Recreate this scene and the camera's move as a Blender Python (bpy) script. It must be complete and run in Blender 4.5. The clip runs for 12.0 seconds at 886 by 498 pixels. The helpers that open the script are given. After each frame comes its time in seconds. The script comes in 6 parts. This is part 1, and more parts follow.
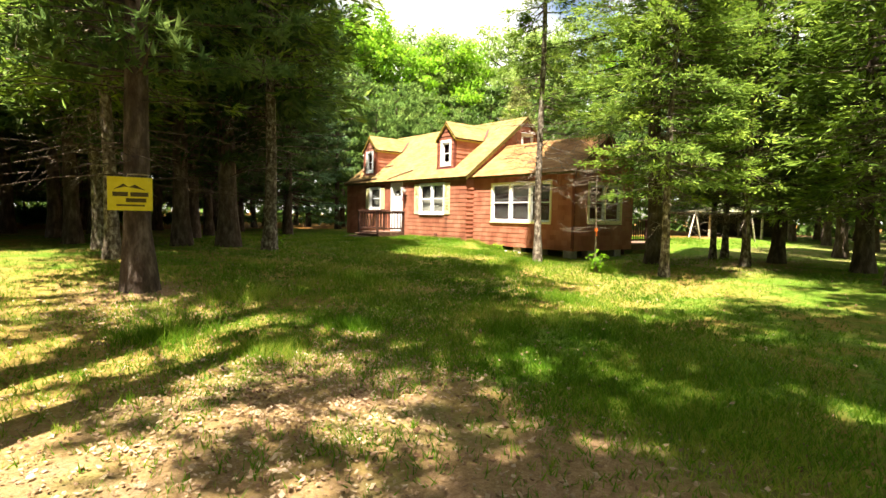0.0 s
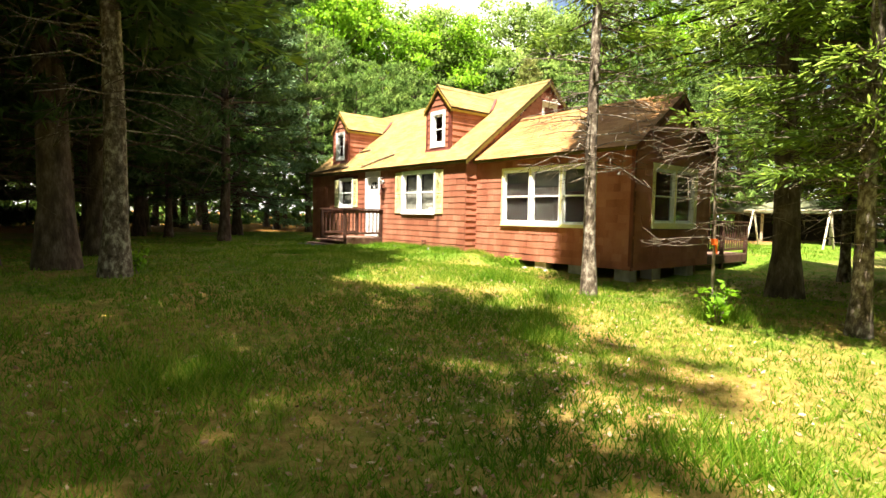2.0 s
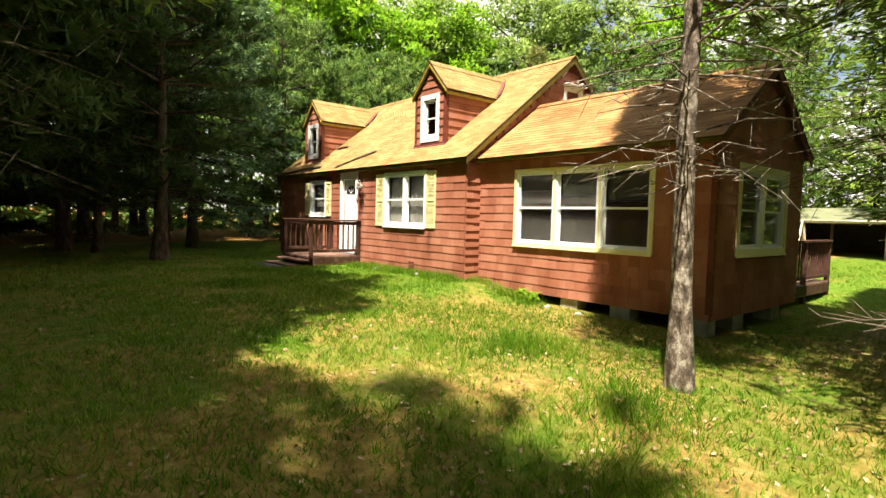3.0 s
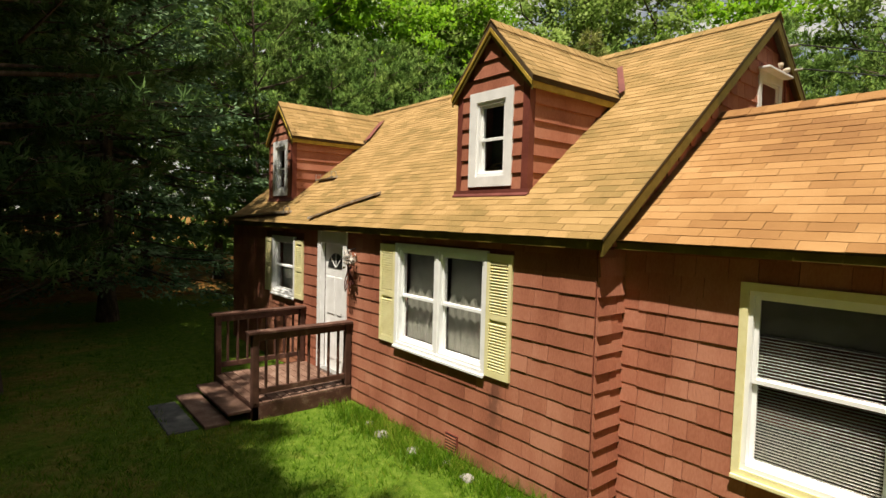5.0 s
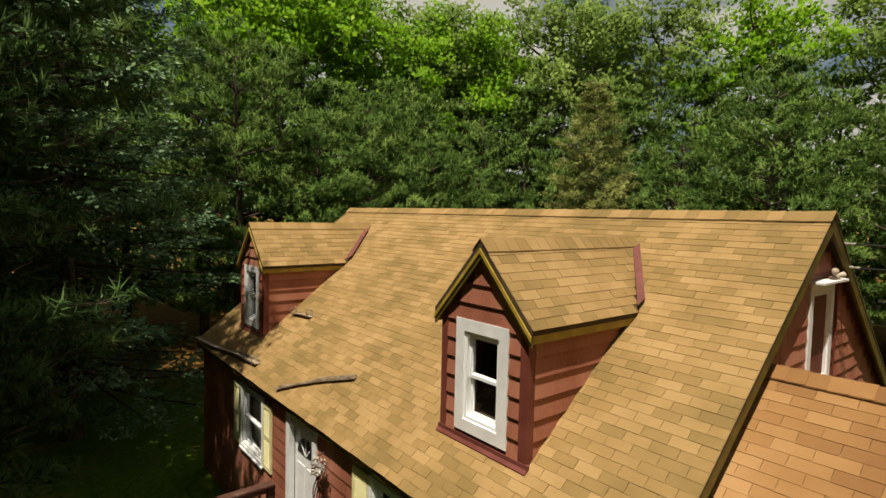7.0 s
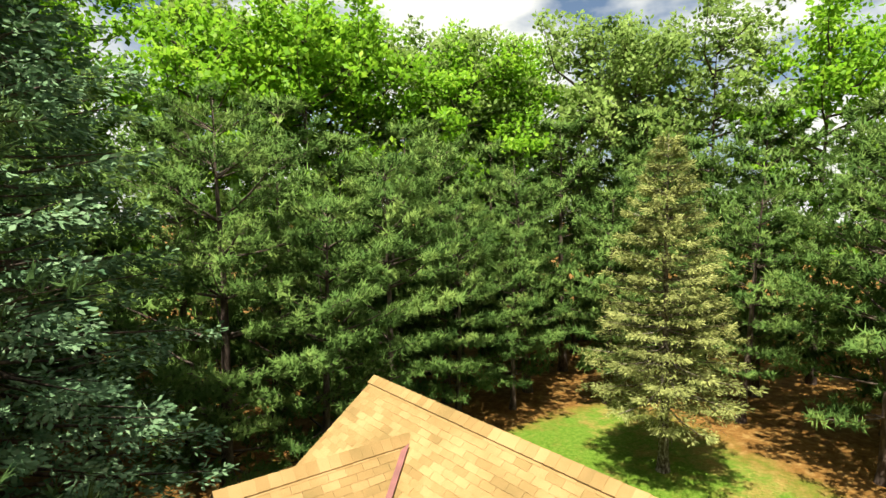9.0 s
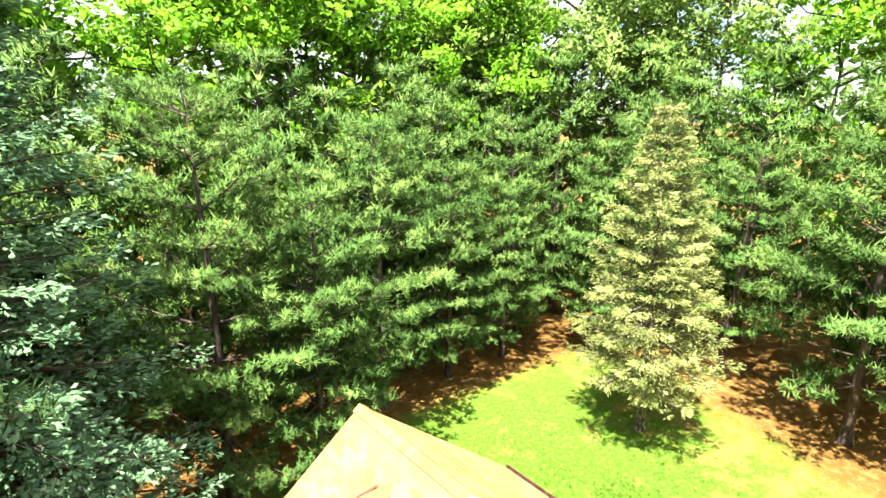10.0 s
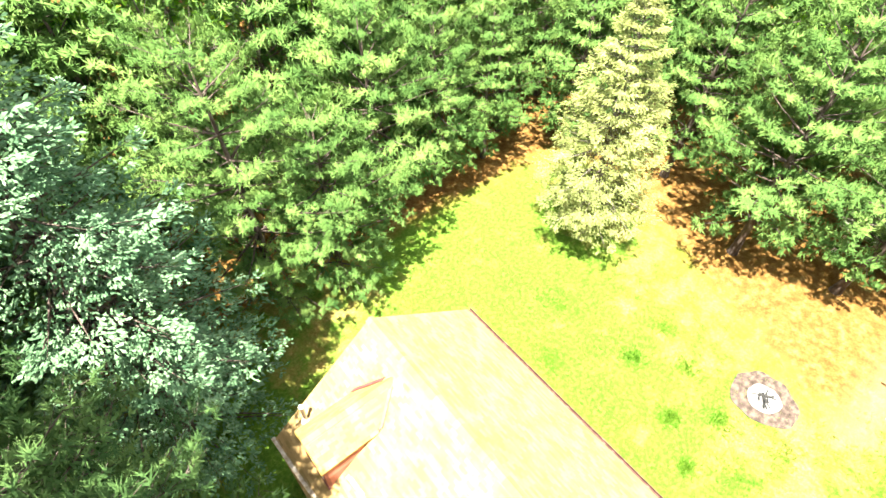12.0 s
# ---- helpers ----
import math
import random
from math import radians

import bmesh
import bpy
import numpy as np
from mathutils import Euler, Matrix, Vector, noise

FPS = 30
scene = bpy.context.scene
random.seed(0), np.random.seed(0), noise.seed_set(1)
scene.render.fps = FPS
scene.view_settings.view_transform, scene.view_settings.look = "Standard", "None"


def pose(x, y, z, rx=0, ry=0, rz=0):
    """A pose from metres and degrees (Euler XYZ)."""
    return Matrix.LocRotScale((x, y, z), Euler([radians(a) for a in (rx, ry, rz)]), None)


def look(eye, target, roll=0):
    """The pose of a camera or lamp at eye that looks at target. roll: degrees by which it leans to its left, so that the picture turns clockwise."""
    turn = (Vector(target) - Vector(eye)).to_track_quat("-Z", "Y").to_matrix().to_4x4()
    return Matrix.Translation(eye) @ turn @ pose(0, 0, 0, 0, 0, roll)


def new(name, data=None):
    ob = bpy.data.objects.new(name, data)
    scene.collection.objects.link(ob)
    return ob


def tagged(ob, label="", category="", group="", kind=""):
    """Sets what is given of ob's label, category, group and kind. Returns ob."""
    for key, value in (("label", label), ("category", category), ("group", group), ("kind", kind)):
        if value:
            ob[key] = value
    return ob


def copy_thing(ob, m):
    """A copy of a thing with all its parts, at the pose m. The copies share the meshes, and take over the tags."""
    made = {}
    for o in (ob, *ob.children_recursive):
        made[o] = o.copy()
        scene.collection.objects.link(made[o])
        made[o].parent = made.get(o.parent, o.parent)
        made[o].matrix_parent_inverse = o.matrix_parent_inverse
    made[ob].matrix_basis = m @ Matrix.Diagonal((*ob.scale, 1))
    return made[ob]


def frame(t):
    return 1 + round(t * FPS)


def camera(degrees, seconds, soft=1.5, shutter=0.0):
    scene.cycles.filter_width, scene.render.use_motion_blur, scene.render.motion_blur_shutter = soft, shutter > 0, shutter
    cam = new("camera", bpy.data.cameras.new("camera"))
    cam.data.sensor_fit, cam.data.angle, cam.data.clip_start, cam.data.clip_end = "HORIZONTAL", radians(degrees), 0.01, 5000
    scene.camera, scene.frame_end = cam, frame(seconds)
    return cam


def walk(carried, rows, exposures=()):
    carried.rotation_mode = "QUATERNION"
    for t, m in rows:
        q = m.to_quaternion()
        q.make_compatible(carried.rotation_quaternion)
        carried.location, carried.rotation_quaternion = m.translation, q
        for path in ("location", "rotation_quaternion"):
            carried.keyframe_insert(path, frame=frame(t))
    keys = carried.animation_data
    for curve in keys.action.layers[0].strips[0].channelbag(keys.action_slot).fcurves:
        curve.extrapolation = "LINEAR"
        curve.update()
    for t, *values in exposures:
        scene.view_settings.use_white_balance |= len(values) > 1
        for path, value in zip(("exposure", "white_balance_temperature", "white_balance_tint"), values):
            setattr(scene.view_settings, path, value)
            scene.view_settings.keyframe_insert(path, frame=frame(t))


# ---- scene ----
cam = camera(79.2, 12.0)
EXPOSURES = [(0.0, 1.8, 7300, 10), (1.5, 1.95, 7300, 10), (2.0, 1.8, 7300, 10), (2.5, 1.5, 7300, 10), (4.5, 0.48, 7300, 10), (5.5, 0.05, 7300, 10), (7.2, -0.25, 7300, 10), (8.8, 0.6, 6900, 8), (9.5, 1.42, 6500, 6), (10.5, 2.3, 6300, 6), (12.0, 2.4, 6300, 6)]
PATH = [
    (0, (-14.371, -16.038, 1.004), (-13.1, -14.498, 0.881), 1.2),
    (0.5, (-13.523, -15.022, 0.983), (-12.249, -13.485, 0.86), 1.3),
    (1, (-12.565, -13.938, 0.908), (-11.291, -12.401, 0.79), 1.1),
    (1.5, (-11.325, -12.687, 0.997), (-10.058, -11.144, 0.873), 0.9),
    (2, (-10.103, -11.265, 1.005), (-8.83, -9.727, 0.883), 1.2),
    (2.5, (-8.858, -9.872, 1.143), (-7.587, -8.332, 1.026), 1.4),
    (2.7, (-8.354, -9.269, 1.203), (-7.074, -7.736, 1.085), 1.5),
    (4.3, (-4.967, -4.774, 2.158), (-3.692, -3.238, 2.036), 1.4),
    (4.5, (-4.678, -4.078, 2.255), (-3.399, -2.544, 2.14), 1.4),
    (5, (-4.0, -2.74, 2.737), (-2.733, -1.197, 2.627), 1.5),
    (5.5, (-3.645, -2.283, 3.348), (-2.39, -0.73, 3.238), 1.6),
    (6, (-3.356, -2.254, 3.951), (-2.102, -0.701, 3.837), 1.6),
    (6.5, (-3.136, -2.245, 4.585), (-1.88, -0.693, 4.466), 1.5),
    (7, (-3.037, -1.816, 5.264), (-1.777, -0.267, 5.138), 1.3),
    (7.2, (-3.038, -1.526, 5.502), (-1.781, 0.024, 5.379), 1.3),
    (8.8, (-1.357, 1.8, 7.653), (-0.12, 3.367, 7.529), -0.0),
    (9, (-1.148, 2.064, 7.97), (0.09, 3.631, 7.859), -0.2),
    (9.5, (-0.844, 2.335, 9.009), (0.39, 3.887, 8.752), 0.0),
    (10, (-0.642, 2.348, 10.135), (0.571, 3.864, 9.656), 0.1),
    (10.5, (-0.442, 2.278, 11.418), (0.691, 3.695, 10.575), 0.2),
    (11, (-0.342, 2.328, 13.033), (0.775, 3.718, 12.127), 0.4),
    (11.5, (-0.278, 2.33, 15.053), (0.736, 3.58, 13.866), 0.3),
    (12, (-0.099, 2.192, 17.209), (0.728, 3.223, 15.707), 0.0),
]
walk(cam, [(t, look(eye, target, roll)) for t, eye, target, roll in PATH], EXPOSURES)

# ---- light ----
SUN_EL, SUN_AZ = radians(69), radians(-120)      # azimuth from +y, clockwise
TO_SUN = Vector((math.cos(SUN_EL) * math.sin(SUN_AZ), math.cos(SUN_EL) * math.cos(SUN_AZ), math.sin(SUN_EL)))
world = bpy.data.worlds.new("sky")
world.use_nodes = True
scene.world = world
wn = world.node_tree.nodes
sky = wn.new("ShaderNodeTexSky")
sky.sky_type, sky.sun_disc, sky.sun_elevation, sky.sun_rotation = "NISHITA", False, SUN_EL, SUN_AZ
# broken white clouds over a clear sky
co = wn.new("ShaderNodeTexCoord")
mp = wn.new("ShaderNodeMapping")
mp.inputs["Scale"].default_value = (1.0, 1.0, 2.2)
puff = wn.new("ShaderNodeTexNoise")
puff.inputs["Scale"].default_value, puff.inputs["Detail"].default_value = 3.2, 7
cover = wn.new("ShaderNodeMapRange")
cover.inputs[1].default_value, cover.inputs[2].default_value = 0.41, 0.53
dim = wn.new("ShaderNodeVectorMath")
dim.operation, dim.inputs["Scale"].default_value = "SCALE", 0.07
blend = wn.new("ShaderNodeMix")
blend.data_type = "RGBA"
blend.inputs[7].default_value = (0.62, 0.625, 0.61, 1)
wl = world.node_tree.links.new
wl(co.outputs["Generated"], mp.inputs[0])
wl(mp.outputs[0], puff.inputs[0])
wl(puff.outputs[0], cover.inputs[0])
wl(sky.outputs[0], dim.inputs[0])
wl(cover.outputs[0], blend.inputs[0])
wl(dim.outputs[0], blend.inputs[6])
wl(blend.outputs[2], wn["Background"].inputs[0])
wn["Background"].inputs[1].default_value = 1.0
sun = new("sun", bpy.data.lights.new("sun", "SUN"))
sun.data.energy, sun.data.angle, sun.data.color = 7.0, radians(0.6), (1.0, 0.95, 0.86)
sun.matrix_world = look(TO_SUN * 60, (0, 0, 0))


# ---- materials ----
def material(name, stops, scale=4.0, rough=0.8, bump=0.0, fine=60.0, stretch=(1, 1, 1), metal=0.0, vary=0.0, through_light=0.0, spec=0.3, detail=6.0):
    """Colour from two scales of noise over a ramp; vary: piece-by-piece change of lightness; through_light: share of light let through."""
    m = bpy.data.materials.new(name)
    m.use_nodes = True
    t = m.node_tree
    n, link = t.nodes, t.links.new
    b = n["Principled BSDF"]
    co = n.new("ShaderNodeTexCoord")
    geo = n.new("ShaderNodeNewGeometry")
    mp = n.new("ShaderNodeMapping")
    mp.inputs["Scale"].default_value = stretch
    link(geo.outputs["Position"], mp.inputs[0])
    big = n.new("ShaderNodeTexNoise")
    big.inputs["Scale"].default_value, big.inputs["Detail"].default_value = scale, detail
    small = n.new("ShaderNodeTexNoise")
    small.inputs["Scale"].default_value, small.inputs["Detail"].default_value = fine, 3
    link(mp.outputs[0], big.inputs[0])
    link(mp.outputs[0], small.inputs[0])
    add = n.new("ShaderNodeMath")
    add.operation, add.inputs[1].default_value = "MULTIPLY_ADD", 0.35
    link(small.outputs[0], add.inputs[0])
    sub = n.new("ShaderNodeMath")
    sub.operation, sub.inputs[1].default_value = "SUBTRACT", 0.175
    link(big.outputs[0], sub.inputs[0])
    link(sub.outputs[0], add.inputs[2])
    last = add.outputs[0]
    if vary:
        info = n.new("ShaderNodeObjectInfo")
        mix = n.new("ShaderNodeMath")
        mix.operation = "ADD"
        link(info.outputs["Random"], mix.inputs[0])
        link(geo.outputs["Random Per Island"], mix.inputs[1])
        fr = n.new("ShaderNodeMath")
        fr.operation = "FRACT"
        link(mix.outputs[0], fr.inputs[0])
        sh = n.new("ShaderNodeMath")
        sh.operation, sh.inputs[1].default_value, sh.inputs[2].default_value = "MULTIPLY_ADD", vary, -vary / 2
        link(fr.outputs[0], sh.inputs[0])
        tot = n.new("ShaderNodeMath")
        tot.operation = "ADD"
        link(last, tot.inputs[0])
        link(sh.outputs[0], tot.inputs[1])
        last = tot.outputs[0]
    ramp = n.new("ShaderNodeValToRGB")
    e = ramp.color_ramp.elements
    while len(e) < len(stops):
        e.new(0.5)
    for k, (p, c) in enumerate(stops):
        e[k].position, e[k].color = p, (*c, 1)
    link(last, ramp.inputs[0])
    link(ramp.outputs[0], b.inputs["Base Color"])
    b.inputs["Roughness"].default_value, b.inputs["Metallic"].default_value = rough, metal
    b.inputs["Specular IOR Level"].default_value = spec
    if bump:
        bp = n.new("ShaderNodeBump")
        bp.inputs["Strength"].default_value, bp.inputs["Distance"].default_value = bump, 0.01
        link(small.outputs[0], bp.inputs["Height"])
        link(bp.outputs[0], b.inputs["Normal"])
    if through_light:
        tr = n.new("ShaderNodeBsdfTranslucent")
        link(ramp.outputs[0], tr.inputs[0])
        mx = n.new("ShaderNodeMixShader")
        mx.inputs[0].default_value = through_light
        link(b.outputs[0], mx.inputs[1])
        link(tr.outputs[0], mx.inputs[2])
        link(mx.outputs[0], n["Material Output"].inputs[0])
    return m


SIDING = material("red_stain", [(0.25, (0.215, 0.068, 0.040)), (0.5, (0.345, 0.126, 0.077)), (0.75, (0.44, 0.19, 0.125))], 1.6, 0.75, 0.3, 70, (1, 1, 0.35), vary=0.22)
TRIM_RED = material("dark_red_paint", [(0.3, (0.12, 0.03, 0.02)), (0.7, (0.2, 0.055, 0.04))], 3, 0.6, 0.2, 50)
RED_METAL = material("red_flashing", [(0.3, (0.12, 0.035, 0.028)), (0.7, (0.19, 0.06, 0.05))], 5, 0.5, 0.1, 60)
ROOF_A = material("tan_asphalt_shingle", [(0.25, (0.21, 0.14, 0.05)), (0.5, (0.295, 0.187, 0.072)), (0.75, (0.38, 0.245, 0.105))], 1.3, 0.9, 0.4, 220, vary=0.36)
ROOF_B = material("orange_asphalt_shingle", [(0.25, (0.21, 0.10, 0.036)), (0.5, (0.30, 0.156, 0.058)), (0.75, (0.40, 0.23, 0.10))], 0.8, 0.9, 0.4, 220, vary=0.3)
ROOF_UNDER = material("dark_felt", [(0.3, (0.05, 0.035, 0.02)), (0.7, (0.09, 0.06, 0.03))], 3, 0.9)
YELLOW = material("pale_yellow_paint", [(0.3, (0.72, 0.66, 0.34)), (0.7, (0.80, 0.76, 0.46))], 6, 0.55, 0.1, 60)
# ochre darkened for eave and rake boards: their shade is put into the colour
SHADED_OCHRE = material("shaded_ochre_paint", [(0.3, (0.085, 0.06, 0.01)), (0.6, (0.14, 0.105, 0.018)), (0.8, (0.2, 0.155, 0.04))], 5, 0.6, 0.2, 60)
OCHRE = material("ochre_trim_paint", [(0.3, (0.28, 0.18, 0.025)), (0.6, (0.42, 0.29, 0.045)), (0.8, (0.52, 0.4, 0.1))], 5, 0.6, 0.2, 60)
WHITE = material("white_paint", [(0.25, (0.72, 0.73, 0.74)), (0.7, (0.86, 0.87, 0.89))], 5, 0.45, 0.05, 60)
VINYL = material("white_vinyl", [(0.3, (0.78, 0.80, 0.82)), (0.7, (0.86, 0.88, 0.9))], 4, 0.35)
CURTAIN = material("sheer_curtain", [(0.3, (0.27, 0.275, 0.235)), (0.7, (0.38, 0.385, 0.335))], 8, 0.9, through_light=0.3)
# flat tone of the panels set behind the window panes
PANE_TONE = material("grey_green_panel", [(0.3, (0.13, 0.14, 0.115)), (0.7, (0.18, 0.185, 0.155))], 6, 0.7)
BLIND = material("grey_blind", [(0.3, (0.5, 0.49, 0.44)), (0.7, (0.62, 0.61, 0.56))], 8, 0.5)
DARK = material("dark_interior", [(0.3, (0.03, 0.028, 0.025)), (0.7, (0.06, 0.055, 0.05))], 2, 0.9)
DECK = material("worn_brown_stain", [(0.25, (0.045, 0.02, 0.014)), (0.6, (0.09, 0.04, 0.028)), (0.85, (0.2, 0.13, 0.1))], 6, 0.7, 0.4, 40, (1, 1, 1), vary=0.15)
DECK_TOP = material("weathered_board", [(0.25, (0.10, 0.05, 0.035)), (0.6, (0.2, 0.12, 0.09)), (0.85, (0.3, 0.22, 0.18))], 7, 0.75, 0.4, 40, vary=0.2)
CONCRETE = material("concrete_block", [(0.25, (0.22, 0.2, 0.17)), (0.7, (0.4, 0.38, 0.34))], 5, 0.9, 0.5, 80)
SLAB = material("dark_paving_slab", [(0.3, (0.07, 0.075, 0.075)), (0.7, (0.15, 0.155, 0.15))], 7, 0.9, 0.5, 60)
STONE = material("grey_stone", [(0.25, (0.2, 0.19, 0.17)), (0.7, (0.42, 0.4, 0.37))], 7, 0.9, 0.6, 50, vary=0.3)
METAL = material("grey_metal", [(0.3, (0.3, 0.3, 0.3)), (0.7, (0.5, 0.5, 0.5))], 8, 0.4, metal=0.8)
OLD_METAL = material("weathered_gutter", [(0.3, (0.25, 0.17, 0.10)), (0.6, (0.45, 0.38, 0.3)), (0.8, (0.6, 0.56, 0.5))], 9, 0.6, 0.2, 60)
BLACK = material("black_paint", [(0.3, (0.012, 0.012, 0.012)), (0.7, (0.03, 0.03, 0.03))], 8, 0.5)
RIBBON = material("dark_ribbon", [(0.3, (0.05, 0.012, 0.012)), (0.7, (0.1, 0.03, 0.03))], 9, 0.6)
PETAL = material("grey_dried_flowers", [(0.3, (0.3, 0.27, 0.24)), (0.7, (0.55, 0.51, 0.47))], 12, 0.9, vary=0.4)
SHED_ROOF = material("pale_green_metal", [(0.3, (0.13, 0.145, 0.08)), (0.7, (0.19, 0.205, 0.125))], 3, 0.6, 0.1, 40)
PALE_WOOD = material("pale_peeled_wood", [(0.3, (0.35, 0.3, 0.22)), (0.7, (0.55, 0.49, 0.38))], 6, 0.8, 0.3, 40)
BARK = material("pine_bark", [(0.25, (0.03, 0.02, 0.014)), (0.5, (0.075, 0.052, 0.04)), (0.75, (0.17, 0.135, 0.11))], 9, 0.95, 1.0, 40, (1, 1, 0.35))
BARK_PALE = material("spruce_bark", [(0.3, (0.035, 0.025, 0.018)), (0.5, (0.13, 0.10, 0.075)), (0.68, (0.38, 0.34, 0.28))], 14, 0.95, 1.0, 60, (1, 1, 0.6))
TWIG = material("bare_twig", [(0.3, (0.10, 0.075, 0.055)), (0.7, (0.27, 0.22, 0.17))], 6, 0.9)
SIGN_YELLOW = material("yellow_sign_plastic", [(0.3, (0.68, 0.55, 0.02)), (0.7, (0.78, 0.66, 0.05))], 9, 0.5)
SIGN_INK = material("brown_ink", [(0.3, (0.07, 0.05, 0.01)), (0.7, (0.10, 0.075, 0.02))], 9, 0.6)
ORANGE_TAPE = material("orange_ribbon", [(0.3, (0.85, 0.12, 0.02)), (0.7, (0.95, 0.2, 0.04))], 9, 0.4, through_light=0.3)
PINE = material("white_pine_needles", [(0.25, (0.042, 0.092, 0.022)), (0.5, (0.102, 0.180, 0.042)), (0.75, (0.205, 0.288, 0.072))], 0.9, through_light=0.25, vary=0.07, rough=0.8, fine=6, spec=0.05)
# pine needles lightened: light on the left wood's boughs is put into the colour
LIGHTENED_PINE = material("lightened_pine_needles", [(0.25, (0.05, 0.10, 0.03)), (0.5, (0.115, 0.20, 0.055)), (0.75, (0.23, 0.33, 0.09))], 0.9, through_light=0.45, vary=0.07, rough=0.8, fine=6, spec=0.05)
# pine needles darkened: the gloom of the left trees is put into the colour
SHADE_TONED_PINE = material("shade_toned_pine_needles", [(0.25, (0.03, 0.065, 0.022)), (0.5, (0.075, 0.135, 0.04)), (0.75, (0.16, 0.235, 0.07))], 0.9, through_light=0.3, vary=0.07, rough=0.8, fine=6, spec=0.05)
BLUE = material("blue_spruce_needles", [(0.25, (0.06, 0.125, 0.058)), (0.5, (0.13, 0.225, 0.11)), (0.75, (0.25, 0.36, 0.20))], 1.2, through_light=0.2, vary=0.3, rough=0.8, fine=6, spec=0.05)
FRESH = material("spruce_needles", [(0.25, (0.06, 0.115, 0.018)), (0.5, (0.15, 0.245, 0.035)), (0.75, (0.32, 0.44, 0.06))], 0.9, through_light=0.35, vary=0.3, rough=0.6, fine=6, spec=0.2)
TAN = material("yellowed_spruce_needles", [(0.25, (0.115, 0.13, 0.038)), (0.5, (0.25, 0.275, 0.082)), (0.75, (0.41, 0.43, 0.145))], 0.9, through_light=0.2, vary=0.3, rough=0.6, fine=6, spec=0.2)
LEAF = material("maple_leaves", [(0.15, (0.09, 0.21, 0.012)), (0.5, (0.18, 0.38, 0.022)), (0.85, (0.36, 0.55, 0.05))], 0.3, through_light=0.5, vary=0.4, rough=0.55, fine=6, spec=0.2)
LEAF_PALE = material("birch_leaves", [(0.15, (0.12, 0.20, 0.045)), (0.5, (0.22, 0.33, 0.075)), (0.85, (0.36, 0.47, 0.13))], 0.3, through_light=0.45, vary=0.4, rough=0.55, fine=6, spec=0.2)
BLADE = material("grass_blades", [(0.2, (0.045, 0.13, 0.006)), (0.5, (0.115, 0.25, 0.012)), (0.8, (0.33, 0.36, 0.06))], 0.6, through_light=0.45, vary=0.4, rough=0.55, fine=8, spec=0.2)
LITTER = material("dead_leaves", [(0.2, (0.16, 0.085, 0.045)), (0.5, (0.30, 0.19, 0.115)), (0.8, (0.45, 0.34, 0.23))], 3, vary=0.6, rough=0.8)
SCORCHED = material("scorched_earth", [(0.3, (0.03, 0.02, 0.015)), (0.5, (0.075, 0.052, 0.04)), (0.7, (0.15, 0.105, 0.08))], 5, 0.95, 0.5, 40)
ASH = material("white_ash", [(0.3, (0.09, 0.085, 0.08)), (0.6, (0.32, 0.3, 0.28))], 6, 0.95, 0.5, 60)
CHAR = material("charred_wood", [(0.3, (0.01, 0.01, 0.01)), (0.7, (0.05, 0.045, 0.04))], 8, 0.9, 0.5, 60)


def stain_siding(m):
    """A dark run-off streak under the double window's shutter and green moss along the foot of the front wall."""
    t = m.node_tree
    n, link = t.nodes, t.links.new
    shader = n["Principled BSDF"]
    source = shader.inputs["Base Color"].links[0].from_socket
    geo = n.new("ShaderNodeNewGeometry")
    axes = n.new("ShaderNodeSeparateXYZ")
    link(geo.outputs["Position"], axes.inputs[0])
    grain = n.new("ShaderNodeTexNoise")
    grain.inputs["Scale"].default_value, grain.inputs["Detail"].default_value, grain.inputs["Roughness"].default_value = 9.0, 6.0, 0.7
    link(geo.outputs["Position"], grain.inputs[0])

    def calc(kind, a, b):
        k = n.new("ShaderNodeMath")
        k.operation, k.use_clamp = kind, False
        for socket, value in zip(k.inputs, (a, b)):
            if isinstance(value, (int, float)):
                socket.default_value = value
            else:
                link(value, socket)
        return k.outputs[0]

    def fade(value, a, b):
        k = n.new("ShaderNodeMapRange")
        k.inputs[1].default_value, k.inputs[2].default_value = a, b
        link(value, k.inputs[0])
        return k.outputs[0]

    front = fade(axes.outputs[0], 0.10, 0.05)
    blur = calc("MULTIPLY", calc("SUBTRACT", grain.outputs[0], 0.5), 0.35)
    across = calc("ADD", calc("ABSOLUTE", calc("SUBTRACT", axes.outputs[1], 1.20), 0), blur)
    run = calc("MULTIPLY", fade(across, 0.13, 0.03), calc("MULTIPLY", fade(axes.outputs[2], 0.25, 0.75), fade(axes.outputs[2], 1.06, 1.0)))
    low = calc("ADD", axes.outputs[2], calc("MULTIPLY", blur, 1.6))
    moss = calc("MULTIPLY", fade(low, 0.20, 0.02), calc("MULTIPLY", fade(axes.outputs[1], 3.2, 1.8), fade(axes.outputs[1], 0.0, 0.2)))
    for mask, strength, colour in ((run, 0.6, (0.055, 0.022, 0.015, 1)), (moss, 0.65, (0.10, 0.09, 0.02, 1))):
        mix = n.new("ShaderNodeMix")
        mix.data_type = "RGBA"
        link(calc("MULTIPLY", calc("MULTIPLY", mask, front), strength), mix.inputs[0])
        link(source, mix.inputs[6])
        mix.inputs[7].default_value = colour
        source = mix.outputs[2]
    link(source, shader.inputs["Base Color"])


stain_siding(SIDING)

GLASS = bpy.data.materials.new("window_glass")
GLASS.use_nodes = True
g = GLASS.node_tree.nodes["Principled BSDF"]
g.inputs["Transmission Weight"].default_value, g.inputs["Roughness"].default_value, g.inputs["IOR"].default_value = 1.0, 0.02, 1.3


